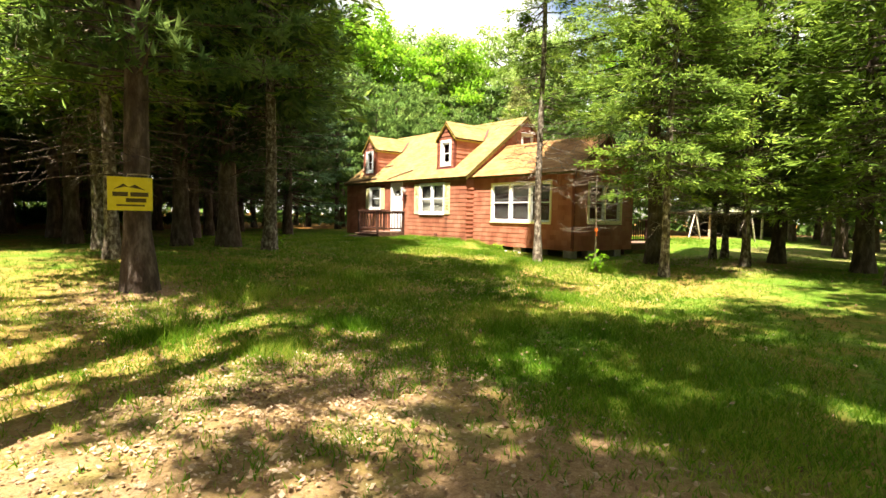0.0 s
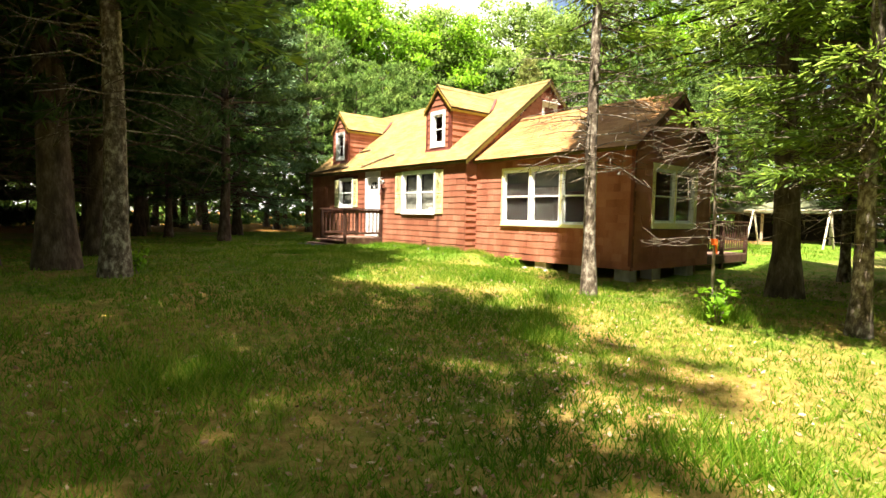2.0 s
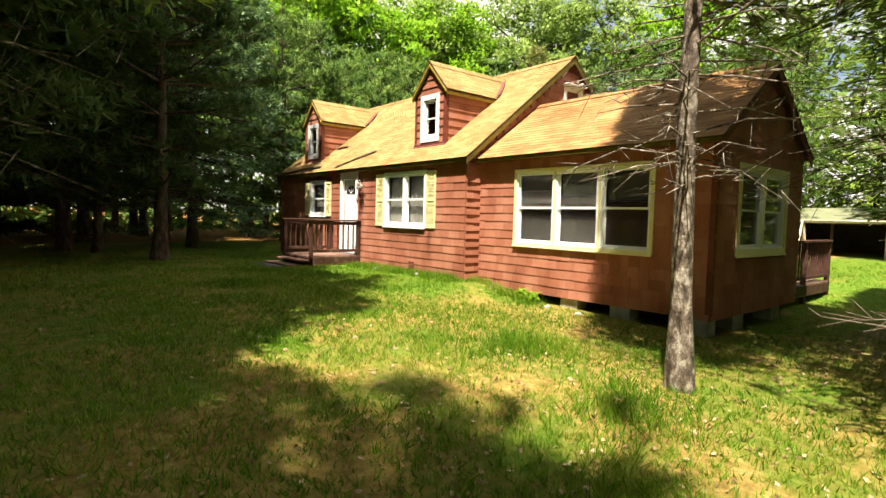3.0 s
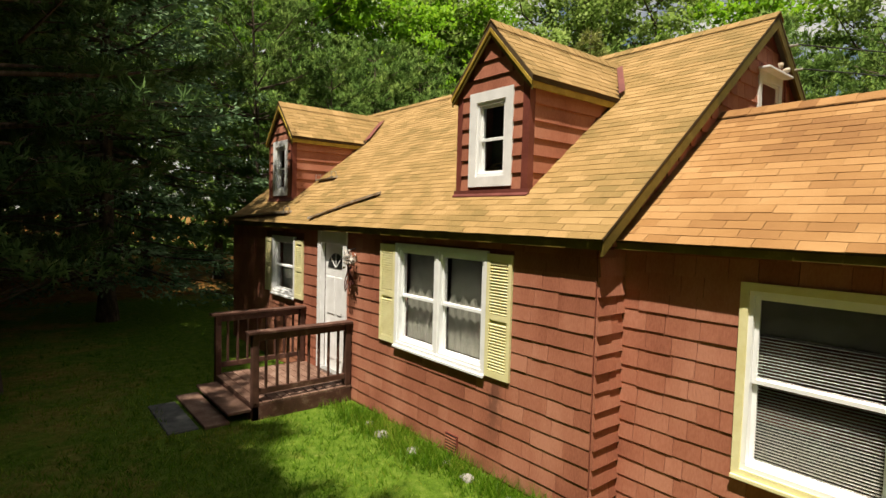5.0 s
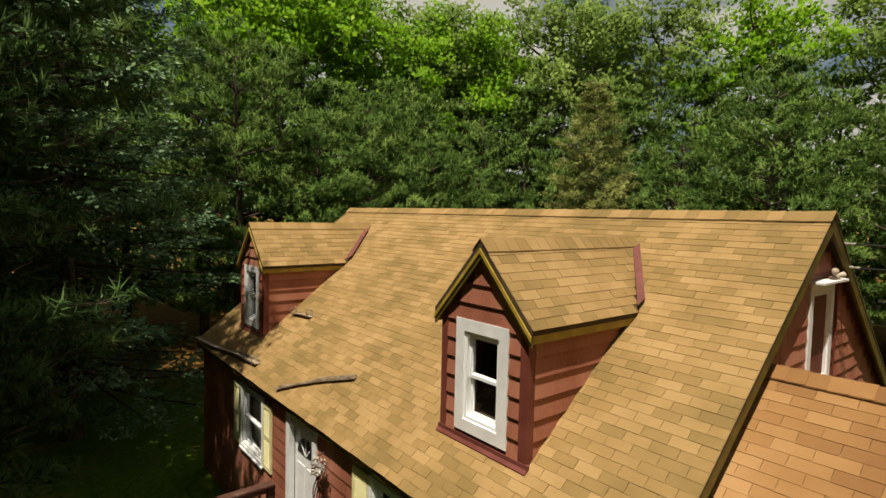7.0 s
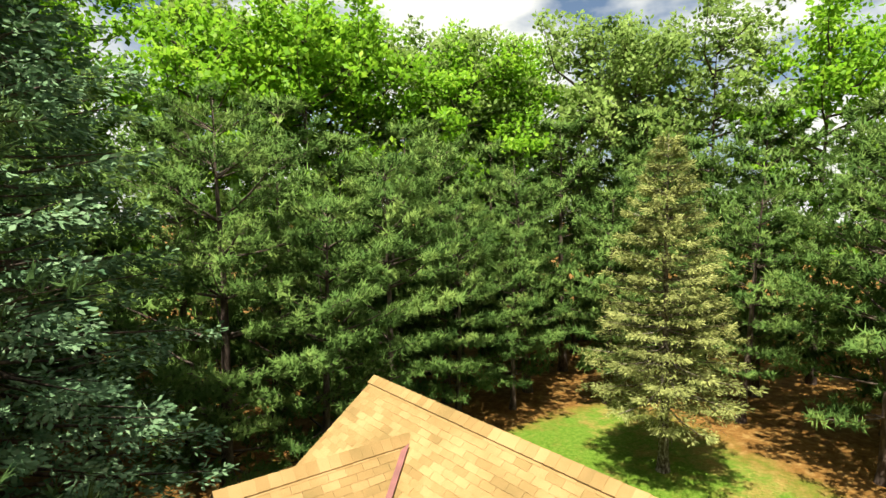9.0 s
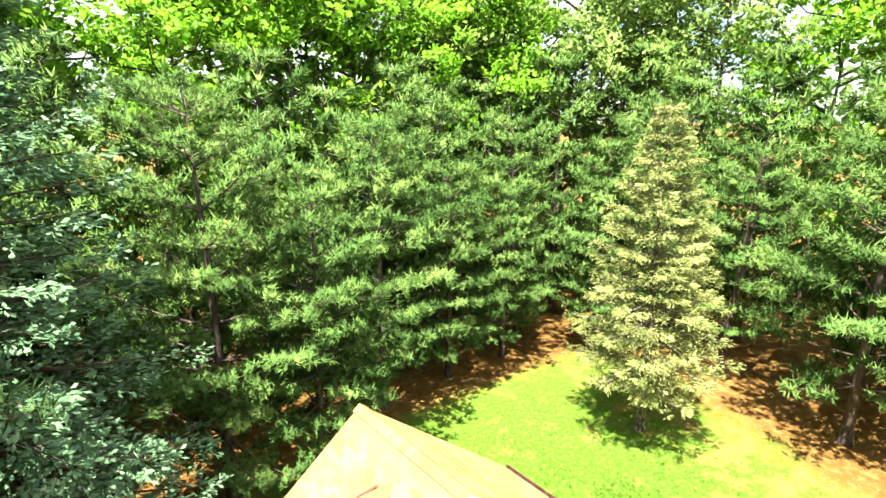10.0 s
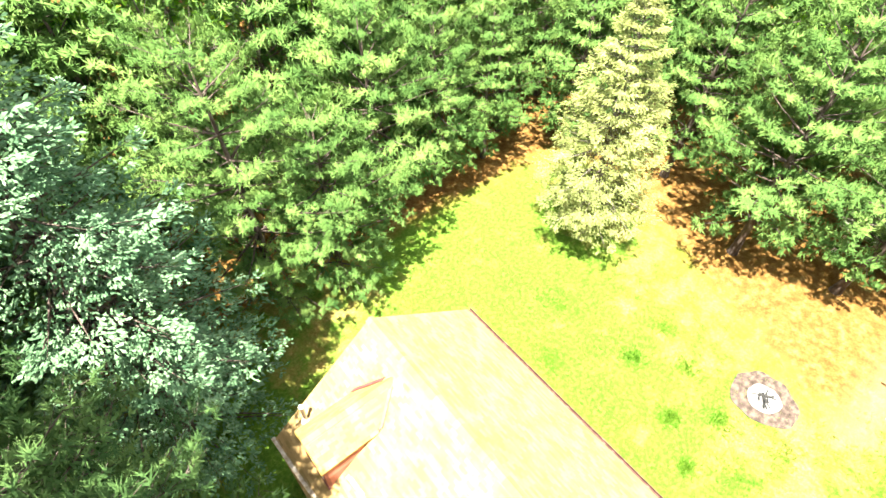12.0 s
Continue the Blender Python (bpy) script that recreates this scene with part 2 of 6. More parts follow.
def ground_material():
    m = bpy.data.materials.new("lawn_and_litter")
    m.use_nodes = True
    t = m.node_tree
    n, link = t.nodes, t.links.new
    geo = n.new("ShaderNodeNewGeometry")

    def nz(scale, detail=5, rough=0.6):
        k = n.new("ShaderNodeTexNoise")
        k.inputs["Scale"].default_value, k.inputs["Detail"].default_value, k.inputs["Roughness"].default_value = scale, detail, rough
        link(geo.outputs["Position"], k.inputs[0])
        return k.outputs[0]

    def ramp(src, stops):
        r = n.new("ShaderNodeValToRGB")
        e = r.color_ramp.elements
        while len(e) < len(stops):
            e.new(0.5)
        for k, (p, c) in enumerate(stops):
            e[k].position, e[k].color = p, (*c, 1)
        link(src, r.inputs[0])
        return r.outputs[0]

    def mix(fac, a, b):
        k = n.new("ShaderNodeMix")
        k.data_type = "RGBA"
        link(fac, k.inputs[0])
        link(a, k.inputs[6])
        link(b, k.inputs[7])
        return k.outputs[2]

    at = n.new("ShaderNodeAttribute")
    at.attribute_name = "litter"
    lush = ramp(nz(7, 8, 0.75), [(0.3, (0.045, 0.10, 0.009)), (0.5, (0.092, 0.165, 0.016)), (0.7, (0.175, 0.24, 0.042))])
    dry = ramp(nz(9, 8, 0.75), [(0.3, (0.12, 0.085, 0.022)), (0.5, (0.27, 0.19, 0.052)), (0.7, (0.42, 0.32, 0.115))])
    patch = n.new("ShaderNodeMapRange")
    patch.inputs[1].default_value, patch.inputs[2].default_value = 0.42, 0.62
    worn = n.new("ShaderNodeAttribute")
    worn.attribute_name = "dry"
    more = n.new("ShaderNodeMath")
    more.operation = "ADD"
    link(nz(0.9, 9, 0.7), more.inputs[0])
    link(worn.outputs["Fac"], more.inputs[1])
    link(more.outputs[0], patch.inputs[0])
    grass = mix(patch.outputs[0], lush, dry)
    litter = ramp(nz(26, 9, 0.85), [(0.3, (0.12, 0.06, 0.032)), (0.5, (0.33, 0.205, 0.12)), (0.7, (0.54, 0.39, 0.26))])
    needles = ramp(nz(2.6, 9, 0.78), [(0.3, (0.07, 0.03, 0.008)), (0.5, (0.18, 0.09, 0.022)), (0.7, (0.32, 0.21, 0.075))])
    kind = n.new("ShaderNodeAttribute")
    kind.attribute_name = "needles"
    litter = mix(kind.outputs["Fac"], litter, needles)
    j = n.new("ShaderNodeMath")
    j.operation = "ADD"
    link(at.outputs["Fac"], j.inputs[0])
    link(nz(1.3, 8, 0.68), j.inputs[1])
    fac = n.new("ShaderNodeMapRange")
    fac.inputs[1].default_value, fac.inputs[2].default_value = 0.78, 1.22
    link(j.outputs[0], fac.inputs[0])
    b = n["Principled BSDF"]
    link(mix(fac.outputs[0], grass, litter), b.inputs["Base Color"])
    b.inputs["Roughness"].default_value = 0.95
    b.inputs["Specular IOR Level"].default_value = 0.1
    bp = n.new("ShaderNodeBump")
    bp.inputs["Strength"].default_value, bp.inputs["Distance"].default_value = 0.8, 0.04
    link(nz(28, 6, 0.8), bp.inputs["Height"])
    link(bp.outputs[0], b.inputs["Normal"])
    return m


GROUND = ground_material()


# ---- building helpers ----
def finish(name, me, mat, parent=None, label="", smooth=False):
    if mat:
        me.materials.append(mat)
    if smooth:
        me.polygons.foreach_set("use_smooth", [True] * len(me.polygons))
    ob = new(name, me)
    if parent is not None:
        ob.parent = parent
    return tagged(ob, label)


def part(name, bm, mat, parent=None, label="", smooth=False):
    me = bpy.data.meshes.new(name)
    bm.to_mesh(me)
    bm.free()
    return finish(name, me, mat, parent, label, smooth)


def raw(name, verts, faces, mat, parent=None, label="", smooth=False):
    me = bpy.data.meshes.new(name)
    me.from_pydata(np.asarray(verts).tolist(), [], np.asarray(faces).tolist() if isinstance(faces, np.ndarray) else faces)
    return finish(name, me, mat, parent, label, smooth)


def thing(name, at, label, category, group="", kind="", turn=0.0):
    ob = new(name)
    ob.matrix_world = pose(*at, 0, 0, turn)
    ob.empty_display_size = 0.2
    return tagged(ob, label, category, group, kind)


def box(bm, a, b, m=None, bevel=0.0):
    """An upright box between two corners, moved by m."""
    lo, hi = [min(p, q) for p, q in zip(a, b)], [max(p, q) for p, q in zip(a, b)]
    made = bmesh.ops.create_cube(bm, size=1)["verts"]
    for v in made:
        v.co = Vector([lo[k] + (v.co[k] + 0.5) * (hi[k] - lo[k]) for k in range(3)])
    if bevel:
        edges = list({e for v in made for e in v.link_edges})
        made = bmesh.ops.bevel(bm, geom=edges, offset=bevel, segments=1, affect="EDGES")["verts"]
    if m is not None:
        bmesh.ops.transform(bm, matrix=m, verts=list(set(made)))
    return bm


def boxes(name, list_of, mat, parent=None, m=None, label="", bevel=0.0):
    bm = bmesh.new()
    for a, b in list_of:
        box(bm, a, b, m, bevel)
    bmesh.ops.recalc_face_normals(bm, faces=bm.faces)
    return part(name, bm, mat, parent, label)


def prism(name, outline, a, b, axis, mat, parent=None, label=""):
    """A flat outline of (p, q) pulled along axis from a to b: axis 0 takes (y, z), 1 takes (x, z), 2 takes (x, y)."""
    def place(p, q, s):
        return {0: (s, p, q), 1: (p, s, q), 2: (p, q, s)}[axis]
    n = len(outline)
    verts = [place(p, q, s) for s in (a, b) for p, q in outline]
    faces = [tuple(range(n)), tuple(range(2 * n - 1, n - 1, -1))] + [(k, n + k, n + (k + 1) % n, (k + 1) % n) for k in range(n)]
    bm = bmesh.new()
    vs = [bm.verts.new(v) for v in verts]
    for f in faces:
        bm.faces.new([vs[k] for k in f])
    bmesh.ops.recalc_face_normals(bm, faces=bm.faces)
    return part(name, bm, mat, parent, label)


def tube(pts, radii, sides=8, cap=True):
    """Verts and faces of a tapering tube along points."""
    pts = [Vector(p) for p in pts]
    verts, faces = [], []
    for k, p in enumerate(pts):
        d = (pts[min(k + 1, len(pts) - 1)] - pts[max(k - 1, 0)]).normalized()
        s = d.orthogonal().normalized() if abs(d.z) < 0.9 else d.cross(Vector((1, 0, 0))).normalized()
        u = d.cross(s)
        for j in range(sides):
            a = 2 * math.pi * j / sides
            verts.append(tuple(p + radii[k] * (math.cos(a) * s + math.sin(a) * u)))
    for k in range(len(pts) - 1):
        for j in range(sides):
            i, q = k * sides + j, k * sides + (j + 1) % sides
            faces.append((i, q, q + sides, i + sides))
    if cap:
        faces.append(tuple(range((len(pts) - 1) * sides, len(pts) * sides)))
    return verts, faces


def joined(lists):
    verts, faces = [], []
    for v, f in lists:
        o = len(verts)
        verts += v
        faces += [tuple(i + o for i in q) for q in f]
    return verts, faces


def smooth_step(a, b, v):
    t = min(1.0, max(0.0, (v - a) / (b - a)))
    return t * t * (3 - 2 * t)


def gz(x, y):
    """Height of the ground: level round the house, falling gently towards the road."""
    fall = -0.45 * smooth_step(-1.0, -11.0, y) * (1 - 0.35 * smooth_step(-5.0, 0.0, x))
    fall -= 0.25 * smooth_step(-0.2, -1.7, y) * smooth_step(-9.0, -5.0, y) * smooth_step(-4.0, -0.4, x) * smooth_step(9.0, 6.5, x)
    return fall + 0.035 * noise.noise(Vector((x * 0.35, y * 0.35, 0))) * smooth_step(0.3, 2.0, max(-x, x - 6.8, -y - 5.2, y - 9.6))


# ---- ground ----
def litter_at(x, y):
    """Where needles and dead leaves lie thick: 0 lawn, 1 litter."""
    v = 0.16
    v += 0.7 * smooth_step(14.5, 18.5, x + 0.35 * (5 - y)) * smooth_step(-2.5, 0.5, y) + 0.12 * smooth_step(11, 15, x) * smooth_step(-2.5, 0.5, y)
    v += 0.8 * smooth_step(15.0, 17.5, y)
    v += 0.40 * smooth_step(-9.9, -12.4, y) * smooth_step(-10.0, -12.0, x)
    v += 0.25 * smooth_step(-1.5, 1.5, x) * smooth_step(-4.8, -7.0, y) * smooth_step(-13, -10, y)
    v += 0.5 * math.exp(-((x + 12.68) ** 2 + (y + 6.6) ** 2) / 1.2)
    v += 0.3 * smooth_step(3, 12, y) * smooth_step(-4, -10, x)
    v += 0.8 * smooth_step(30, 38, math.hypot(x, y))
    return min(v, 1.0)


def dry_at(x, y):
    """Where the grass is thin and straw-coloured (above 0) or lush (below 0)."""
    return -0.12 * smooth_step(-12, -10.5, x) * smooth_step(-10.5, -12, y) - 0.2 * math.exp(-((x + 0.9) / 1.6) ** 2) * smooth_step(-2.5, 0.5, y) + 0.26 * math.exp(-((x + 1.3) / 1.5) ** 2 - ((y + 2.6) / 1.7) ** 2) + 0.09 * smooth_step(-2, -6, y) * smooth_step(-1, -4, x) - 0.14 * smooth_step(5, 7, x) * smooth_step(-3, 3, y) + 0.12 * smooth_step(10, 14, x + 0.4 * (4 - y)) * smooth_step(-2.5, 0.5, y) - 0.12 * smooth_step(4, 8, x) * smooth_step(0.0, -3.0, y)


def make_ground():
    rings = np.concatenate([np.arange(-34, 34.01, 0.5)])
    far = [-900, -300, -120, -60, -42]
    xs = np.array(far + list(rings) + [-f for f in far[::-1]])
    verts, faces, lit = [], [], []
    for x in xs:
        for y in xs:
            verts.append((x, y, gz(x, y)))
            lit.append(litter_at(x, y))
    n = len(xs)
    for i in range(n - 1):
        for j in range(n - 1):
            faces.append((i * n + j, (i + 1) * n + j, (i + 1) * n + j + 1, i * n + j + 1))
    ob = raw("ground", verts, faces, GROUND, smooth=True)
    a = ob.data.attributes.new("litter", "FLOAT", "POINT")
    a.data.foreach_set("value", lit)
    a = ob.data.attributes.new("needles", "FLOAT", "POINT")
    a.data.foreach_set("value", [max(smooth_step(7, 10, x) * smooth_step(-2.5, 0.5, y), smooth_step(10, 14, y)) for x in xs for y in xs])
    a = ob.data.attributes.new("dry", "FLOAT", "POINT")
    a.data.foreach_set("value", [dry_at(x, y) for x in xs for y in xs])
    return tagged(ob, "sunlit lawn with patches of brown needles and leaves", "ground", kind="structure")


make_ground()


# ---- house ----
RIDGE_X, RIDGE_Z, SLOPE = 3.392, 5.376, 0.7835
LEN_Y, DEEP = 9.52, 6.784
EAVE_X = -0.13
ADD_X, ADD_Y, ADD_RX, ADD_RZ, ADD_S = 0.41, -4.95, 2.20, 4.00, 0.706
ADD_END = ADD_Y - 0.13
ADD_BACK = 2 * ADD_RX - ADD_X
house = thing("house", (0, 0, 0), "red-stained shingled cottage with a tan asphalt roof and two dormers", "house")


def roof_z(x):
    return RIDGE_Z - SLOPE * abs(x - RIDGE_X)


def add_z(x):
    return ADD_RZ - ADD_S * abs(x - ADD_RX)


def frame_of(origin, u, w):
    """A pose whose x runs along u, z along w, and y points out of the wall."""
    u, w = Vector(u).normalized(), Vector(w).normalized()
    n = u.cross(w)
    m = Matrix((u, n, w)).transposed().to_4x4()
    m.translation = origin
    return m


def slab_with_holes(name, width, height, thick, holes, m, mat, parent, label=""):
    """A wall in its own x and z, with rectangular holes (x0, x1, z0, z1) right through."""
    xs = sorted({0, width, *[h[k] for h in holes for k in (0, 1)]})
    zs = sorted({0, height, *[h[k] for h in holes for k in (2, 3)]})
    bm, grid = bmesh.new(), {}

    def at(x, z):
        if (x, z) not in grid:
            grid[x, z] = bm.verts.new((x, 0, z))
        return grid[x, z]
    for a, b in zip(xs, xs[1:]):
        for c, d in zip(zs, zs[1:]):
            if not any(h[0] < (a + b) / 2 < h[1] and h[2] < (c + d) / 2 < h[3] for h in holes):
                bm.faces.new((at(a, c), at(b, c), at(b, d), at(a, d)))
    made = bmesh.ops.extrude_face_region(bm, geom=bm.faces[:])["geom"]
    bmesh.ops.translate(bm, vec=(0, -thick, 0), verts=[v for v in made if isinstance(v, bmesh.types.BMVert)])
    bmesh.ops.transform(bm, matrix=m, verts=bm.verts)
    bmesh.ops.recalc_face_normals(bm, faces=bm.faces)
    return part(name, bm, mat, parent, label)


def ring(name, x0, x1, z0, z1, wide, y0, y1, m, mat, parent, label=""):
    """A rectangular frame in one piece: wide gives its left, right, bottom and top widths."""
    l, r, b, t = wide if isinstance(wide, tuple) else (wide,) * 4
    return slab_with_holes(name, x1 - x0, z1 - z0, y1 - y0, [(l, x1 - x0 - r, b, z1 - z0 - t)], m @ Matrix.Translation((x0, y1, z0)), mat, parent, label)


UNIT_V = np.array([(0, 0.004, 0), (1, 0.004, 0), (1, 0.0, 1), (0, 0.0, 1), (0, 1, 0), (1, 1, 0), (1, 0.25, 1), (0, 0.25, 1)], float)
UNIT_F = [(4, 5, 6, 7), (0, 1, 5, 4), (0, 4, 7, 3), (1, 2, 6, 5), (3, 7, 6, 2)]


def unit_mesh(name, mat):
    me = bpy.data.meshes.new(name)
    me.from_pydata(UNIT_V.tolist(), [], UNIT_F)
    me.materials.append(mat)
    return me


def lay(name, rest, spans, m, mat, parent, near, share=None):
    """Lay pieces (x, z, wide, tall, thick, lean) on the face m: those picked by near as parts, the others joined."""
    share = share or unit_mesh(name, mat)
    verts, faces, made = [], [], 0
    for x, z, wide, tall, thick, lean in spans:
        k = m @ Matrix.Translation((x, 0.003, z)) @ Matrix.Rotation(lean, 4, "Y") @ Matrix.Diagonal((wide, thick, tall, 1))
        if made < 300 and near(x, z):
            ob = new(name, share)
            ob.parent, ob.matrix_local = parent, k
            made += 1
        else:
            o = len(verts)
            verts += [tuple(k @ Vector(v)) for v in UNIT_V.tolist()]
            faces += [tuple(i + o for i in f) for f in UNIT_F]
    if verts:
        tagged(raw(rest, verts, faces, mat, parent), kind="stuff")


def courses(width_at, height, rise, holes, rnd, lo=0.2, hi=0.42, thick=0.021, cover=1.12, wobble=0.004, start=0.0):
    """Shingle courses on a face: width_at(z) gives its span, holes are left free."""
    out, z = [], start
    while z < height - 0.02:
        tall = min(rise * cover, height - z + 0.01)
        a, b = width_at(z)
        gaps = sorted((h[0], h[1]) for h in holes if h[2] < z + rise * 0.75 and h[3] > z + rise * 0.25)
        spans, at = [], a
        for g0, g1 in gaps:
            if g0 > at:
                spans.append((at, min(g0, b)))
            at = max(at, g1)
        if at < b:
            spans.append((at, b))
        for s0, s1 in spans:
            x = s0
            while x < s1 - 0.01:
                w = min(rnd.uniform(lo, hi), s1 - x)
                if s1 - x - w < 0.07:
                    w = s1 - x
                out.append((x + 0.0025, z + rnd.uniform(-wobble, wobble), w - 0.005, tall, thick * rnd.uniform(0.85, 1.2), rnd.uniform(-0.004, 0.004)))
                x += w
        z += rise
    return out


def window(name, m, w, h, sashes, casing, mat_case, parent, label, curtain=False, blind=False, sill=True, deep=0.10, shade=False):
    """A window in its own x (middle), y (out) and z (bottom up): casing, sashes of two lights, panes."""
    c = casing
    body = ring(name, -w / 2 - c, w / 2 + c, -c, h + c, c, -0.01, 0.035, m, mat_case, parent, label)
    if sill:
        boxes("sill", [((-w / 2 - c, 0.036, -c - 0.02), (w / 2 + c, 0.06, -c + 0.012))], mat_case, body, m, bevel=0.004)
    mull = 0.05 if sashes > 1 else 0.0
    one = (w - mull * (sashes - 1)) / sashes
    for k in range(sashes):
        a = -w / 2 + k * (one + mull)
        b = a + one
        if k:
            boxes("mullion", [((a - mull, -0.07, 0.0), (a, 0.025, h))], mat_case, body, m)
        ring("jamb", a, b, 0, h, 0.035, -deep, 0.016, m, VINYL, body)
        a, b = a + 0.036, b - 0.036
        for z0, z1, y in ((0.037, h / 2 + 0.02, -0.045), (h / 2 - 0.02, h - 0.037, -0.018)):
            s = 0.032
            sash = ring("sash", a, b, z0, z1, s, y - 0.025, y, m, VINYL, body)
            p = boxes("pane", [((a + s, y - 0.014, z0 + s), (b - s, y - 0.010, z1 - s))], GLASS, body, m)
            p.visible_shadow = False
        if curtain:
            bm = bmesh.new()
            n, rows = 40, [(0.05, 0.0), (0.30, 0.0), (0.52, 1.0)]
            grid = []
            for z, edge in rows:
                row = []
                for i in range(n + 1):
                    x = a + (b - a) * i / n
                    tip = edge * h * 0.07 * math.sin(i * 4 * math.pi / n) ** 2
                    row.append(bm.verts.new(m @ Vector((x, -0.13 + 0.008 * math.sin(i * 0.9), z * h + tip))))
                grid.append(row)
            for r0, r1 in zip(grid, grid[1:]):
                for i in range(n):
                    bm.faces.new((r0[i], r0[i + 1], r1[i + 1], r1[i]))
            part("curtain", bm, CURTAIN, body, "gathered sheer cafe curtain")
            # added flat panel that gives the panes their plain grey-green tone
            boxes("shade", [((a, -0.162, 0.04 * h), (b, -0.158, 0.97 * h))], PANE_TONE, body, m, "plain grey-green panel behind the panes")
        if shade:
            boxes("shade", [((a, -0.162, 0.04 * h), (b, -0.158, 0.97 * h))], PANE_TONE, body, m, "plain grey-green panel behind the panes")
        if blind:
            drop = blind[k]
            bm = bmesh.new()
            z = h * drop
            while z > 0.05:
                box(bm, (a, -0.105, z - 0.001), (b, -0.083, z + 0.001), m)
                z -= 0.024
            tagged(part("blind", bm, BLIND, body, "half-lowered grey slatted blind"), kind="stuff")
            boxes("shade", [((a, -0.125, h * drop), (b, -0.121, h * 0.97))], PANE_TONE, body, m, "plain grey-green panel behind the panes")
            boxes("headrail", [((a, -0.11, h * drop + 0.005), (b, -0.08, h * drop + 0.02))], DARK, body, m)
    return body


def shutter(m, w, h, parent):
    body = ring("shutter", 0, w, 0, h, (0.05, 0.05, 0.07, 0.07), 0.005, 0.035, m, YELLOW, parent, "pale yellow louvred shutter")
    boxes("rail", [((0.051, 0.006, h * 0.47), (w - 0.051, 0.034, h * 0.47 + 0.06))], YELLOW, body, m)
    boxes("back_panel", [((0.05, 0.004, 0.07), (w - 0.05, 0.008, h - 0.07))], YELLOW, body, m)
    share = None
    for z0, z1 in ((0.07, h * 0.47), (h * 0.47 + 0.06, h - 0.07)):
        z = z0 + 0.02
        while z < z1 - 0.02:
            if share is None:
                bm = bmesh.new()
                box(bm, (0.05, -0.016, -0.003), (w - 0.05, 0.016, 0.003), Matrix.Rotation(radians(-42), 4, "X"))
                share = bpy.data.meshes.new("slat")
                bm.to_mesh(share)
                bm.free()
                share.materials.append(YELLOW)
            ob = new("slat", share)
            ob.parent, ob.matrix_local = body, m @ Matrix.Translation((0, 0.02, z))
            z += 0.032
    return body


rnd = random.Random(5)
FRONT = frame_of((0, LEN_Y, 0), (0, -1, 0), (0, 0, 1))            # x of the face runs from the far end to the near corner
ADD_FRONT = frame_of((ADD_X, 0, 0), (0, -1, 0), (0, 0, 1))
ADD_SIDE = frame_of((ADD_X, ADD_Y, 0), (1, 0, 0), (0, 0, 1))
GABLE_R = frame_of((0, 0, 0), (1, 0, 0), (0, 0, 1))
GABLE_L = frame_of((DEEP, LEN_Y, 0), (-1, 0, 0), (0, 0, 1))
BACK = frame_of((DEEP, 0, 0), (0, 1, 0), (0, 0, 1))
RISE = 0.172


def fy(y):
    return LEN_Y - y


WIN_A = (fy(3.02), fy(1.40), 1.12, 2.36)      # double window
WIN_B = (fy(7.2), fy(6.28), 1.32, 2.30)       # small window
DOOR = (fy(5.30), fy(4.40), 0.26, 2.52)
front_wall = slab_with_holes("wall", LEN_Y, 2.68, 0.14, [WIN_A, WIN_B, DOOR], FRONT, TRIM_RED, house, "red-stained shingled front wall")
wall_r = prism("wall", [(0.14, 0), (DEEP, 0), (DEEP, 2.68), (RIDGE_X, RIDGE_Z - 0.09), (0.14, 2.72)], 0, 0.14, 1, TRIM_RED, house, "red-stained gable wall")
wall_l = prism("wall", [(0.14, 0), (DEEP, 0), (DEEP, 2.68), (RIDGE_X, RIDGE_Z - 0.09), (0.14, 2.72)], LEN_Y - 0.14, LEN_Y, 1, TRIM_RED, house, "red-stained gable wall")
wall_b = boxes("wall", [((DEEP - 0.14, 0.14, 0), (DEEP, LEN_Y - 0.14, 2.68))], TRIM_RED, house)
boxes("floor", [((0.14, 0.14, 0.1), (DEEP - 0.14, LEN_Y - 0.14, 0.25))], DARK, house)
boxes("ceiling", [((0.14, 0.14, 2.55), (DEEP - 0.14, LEN_Y - 0.14, 2.62))], DARK, house)
boxes("foundation", [((0.02, 0.03, -0.5), (DEEP - 0.03, LEN_Y - 0.03, 0.0))], CONCRETE, house, label="grey block foundation")
boxes("partition", [((2.4, 0.14, 0.25), (2.5, LEN_Y - 0.14, 2.55))], DARK, house)

BIG = (1.09, 3.96, 0.87, 2.26)
SIDE = (0.845, 2.73, 0.95, 2.19)
add_front = slab_with_holes("wall", -ADD_Y, 2.72, 0.12, [BIG], ADD_FRONT, TRIM_RED, house, "red-stained shingled wall of the wing")
add_side = slab_with_holes("wall", ADD_BACK - ADD_X - 0.12, 2.72, 0.12, [(SIDE[0] - 0.12, SIDE[1] - 0.12, SIDE[2], SIDE[3])],
                           ADD_SIDE @ Matrix.Translation((0.12, 0, 0)), TRIM_RED, house, "red-stained end wall of the wing")
prism("wall", [(ADD_X, 2.72), (ADD_BACK, 2.72), (ADD_RX, ADD_RZ - 0.1)], ADD_Y, ADD_Y + 0.12, 1, TRIM_RED, house)
boxes("wall", [((ADD_BACK - 0.12, ADD_Y + 0.12, 0), (ADD_BACK, 0, 2.72))], TRIM_RED, house)
boxes("floor", [((ADD_X + 0.02, ADD_Y + 0.02, -0.02), (ADD_BACK - 0.02, -0.01, 0.12))], DARK, house)
boxes("ceiling", [((ADD_X + 0.12, ADD_Y + 0.12, 2.6), (ADD_BACK - 0.12, 0, 2.66))], DARK, house)
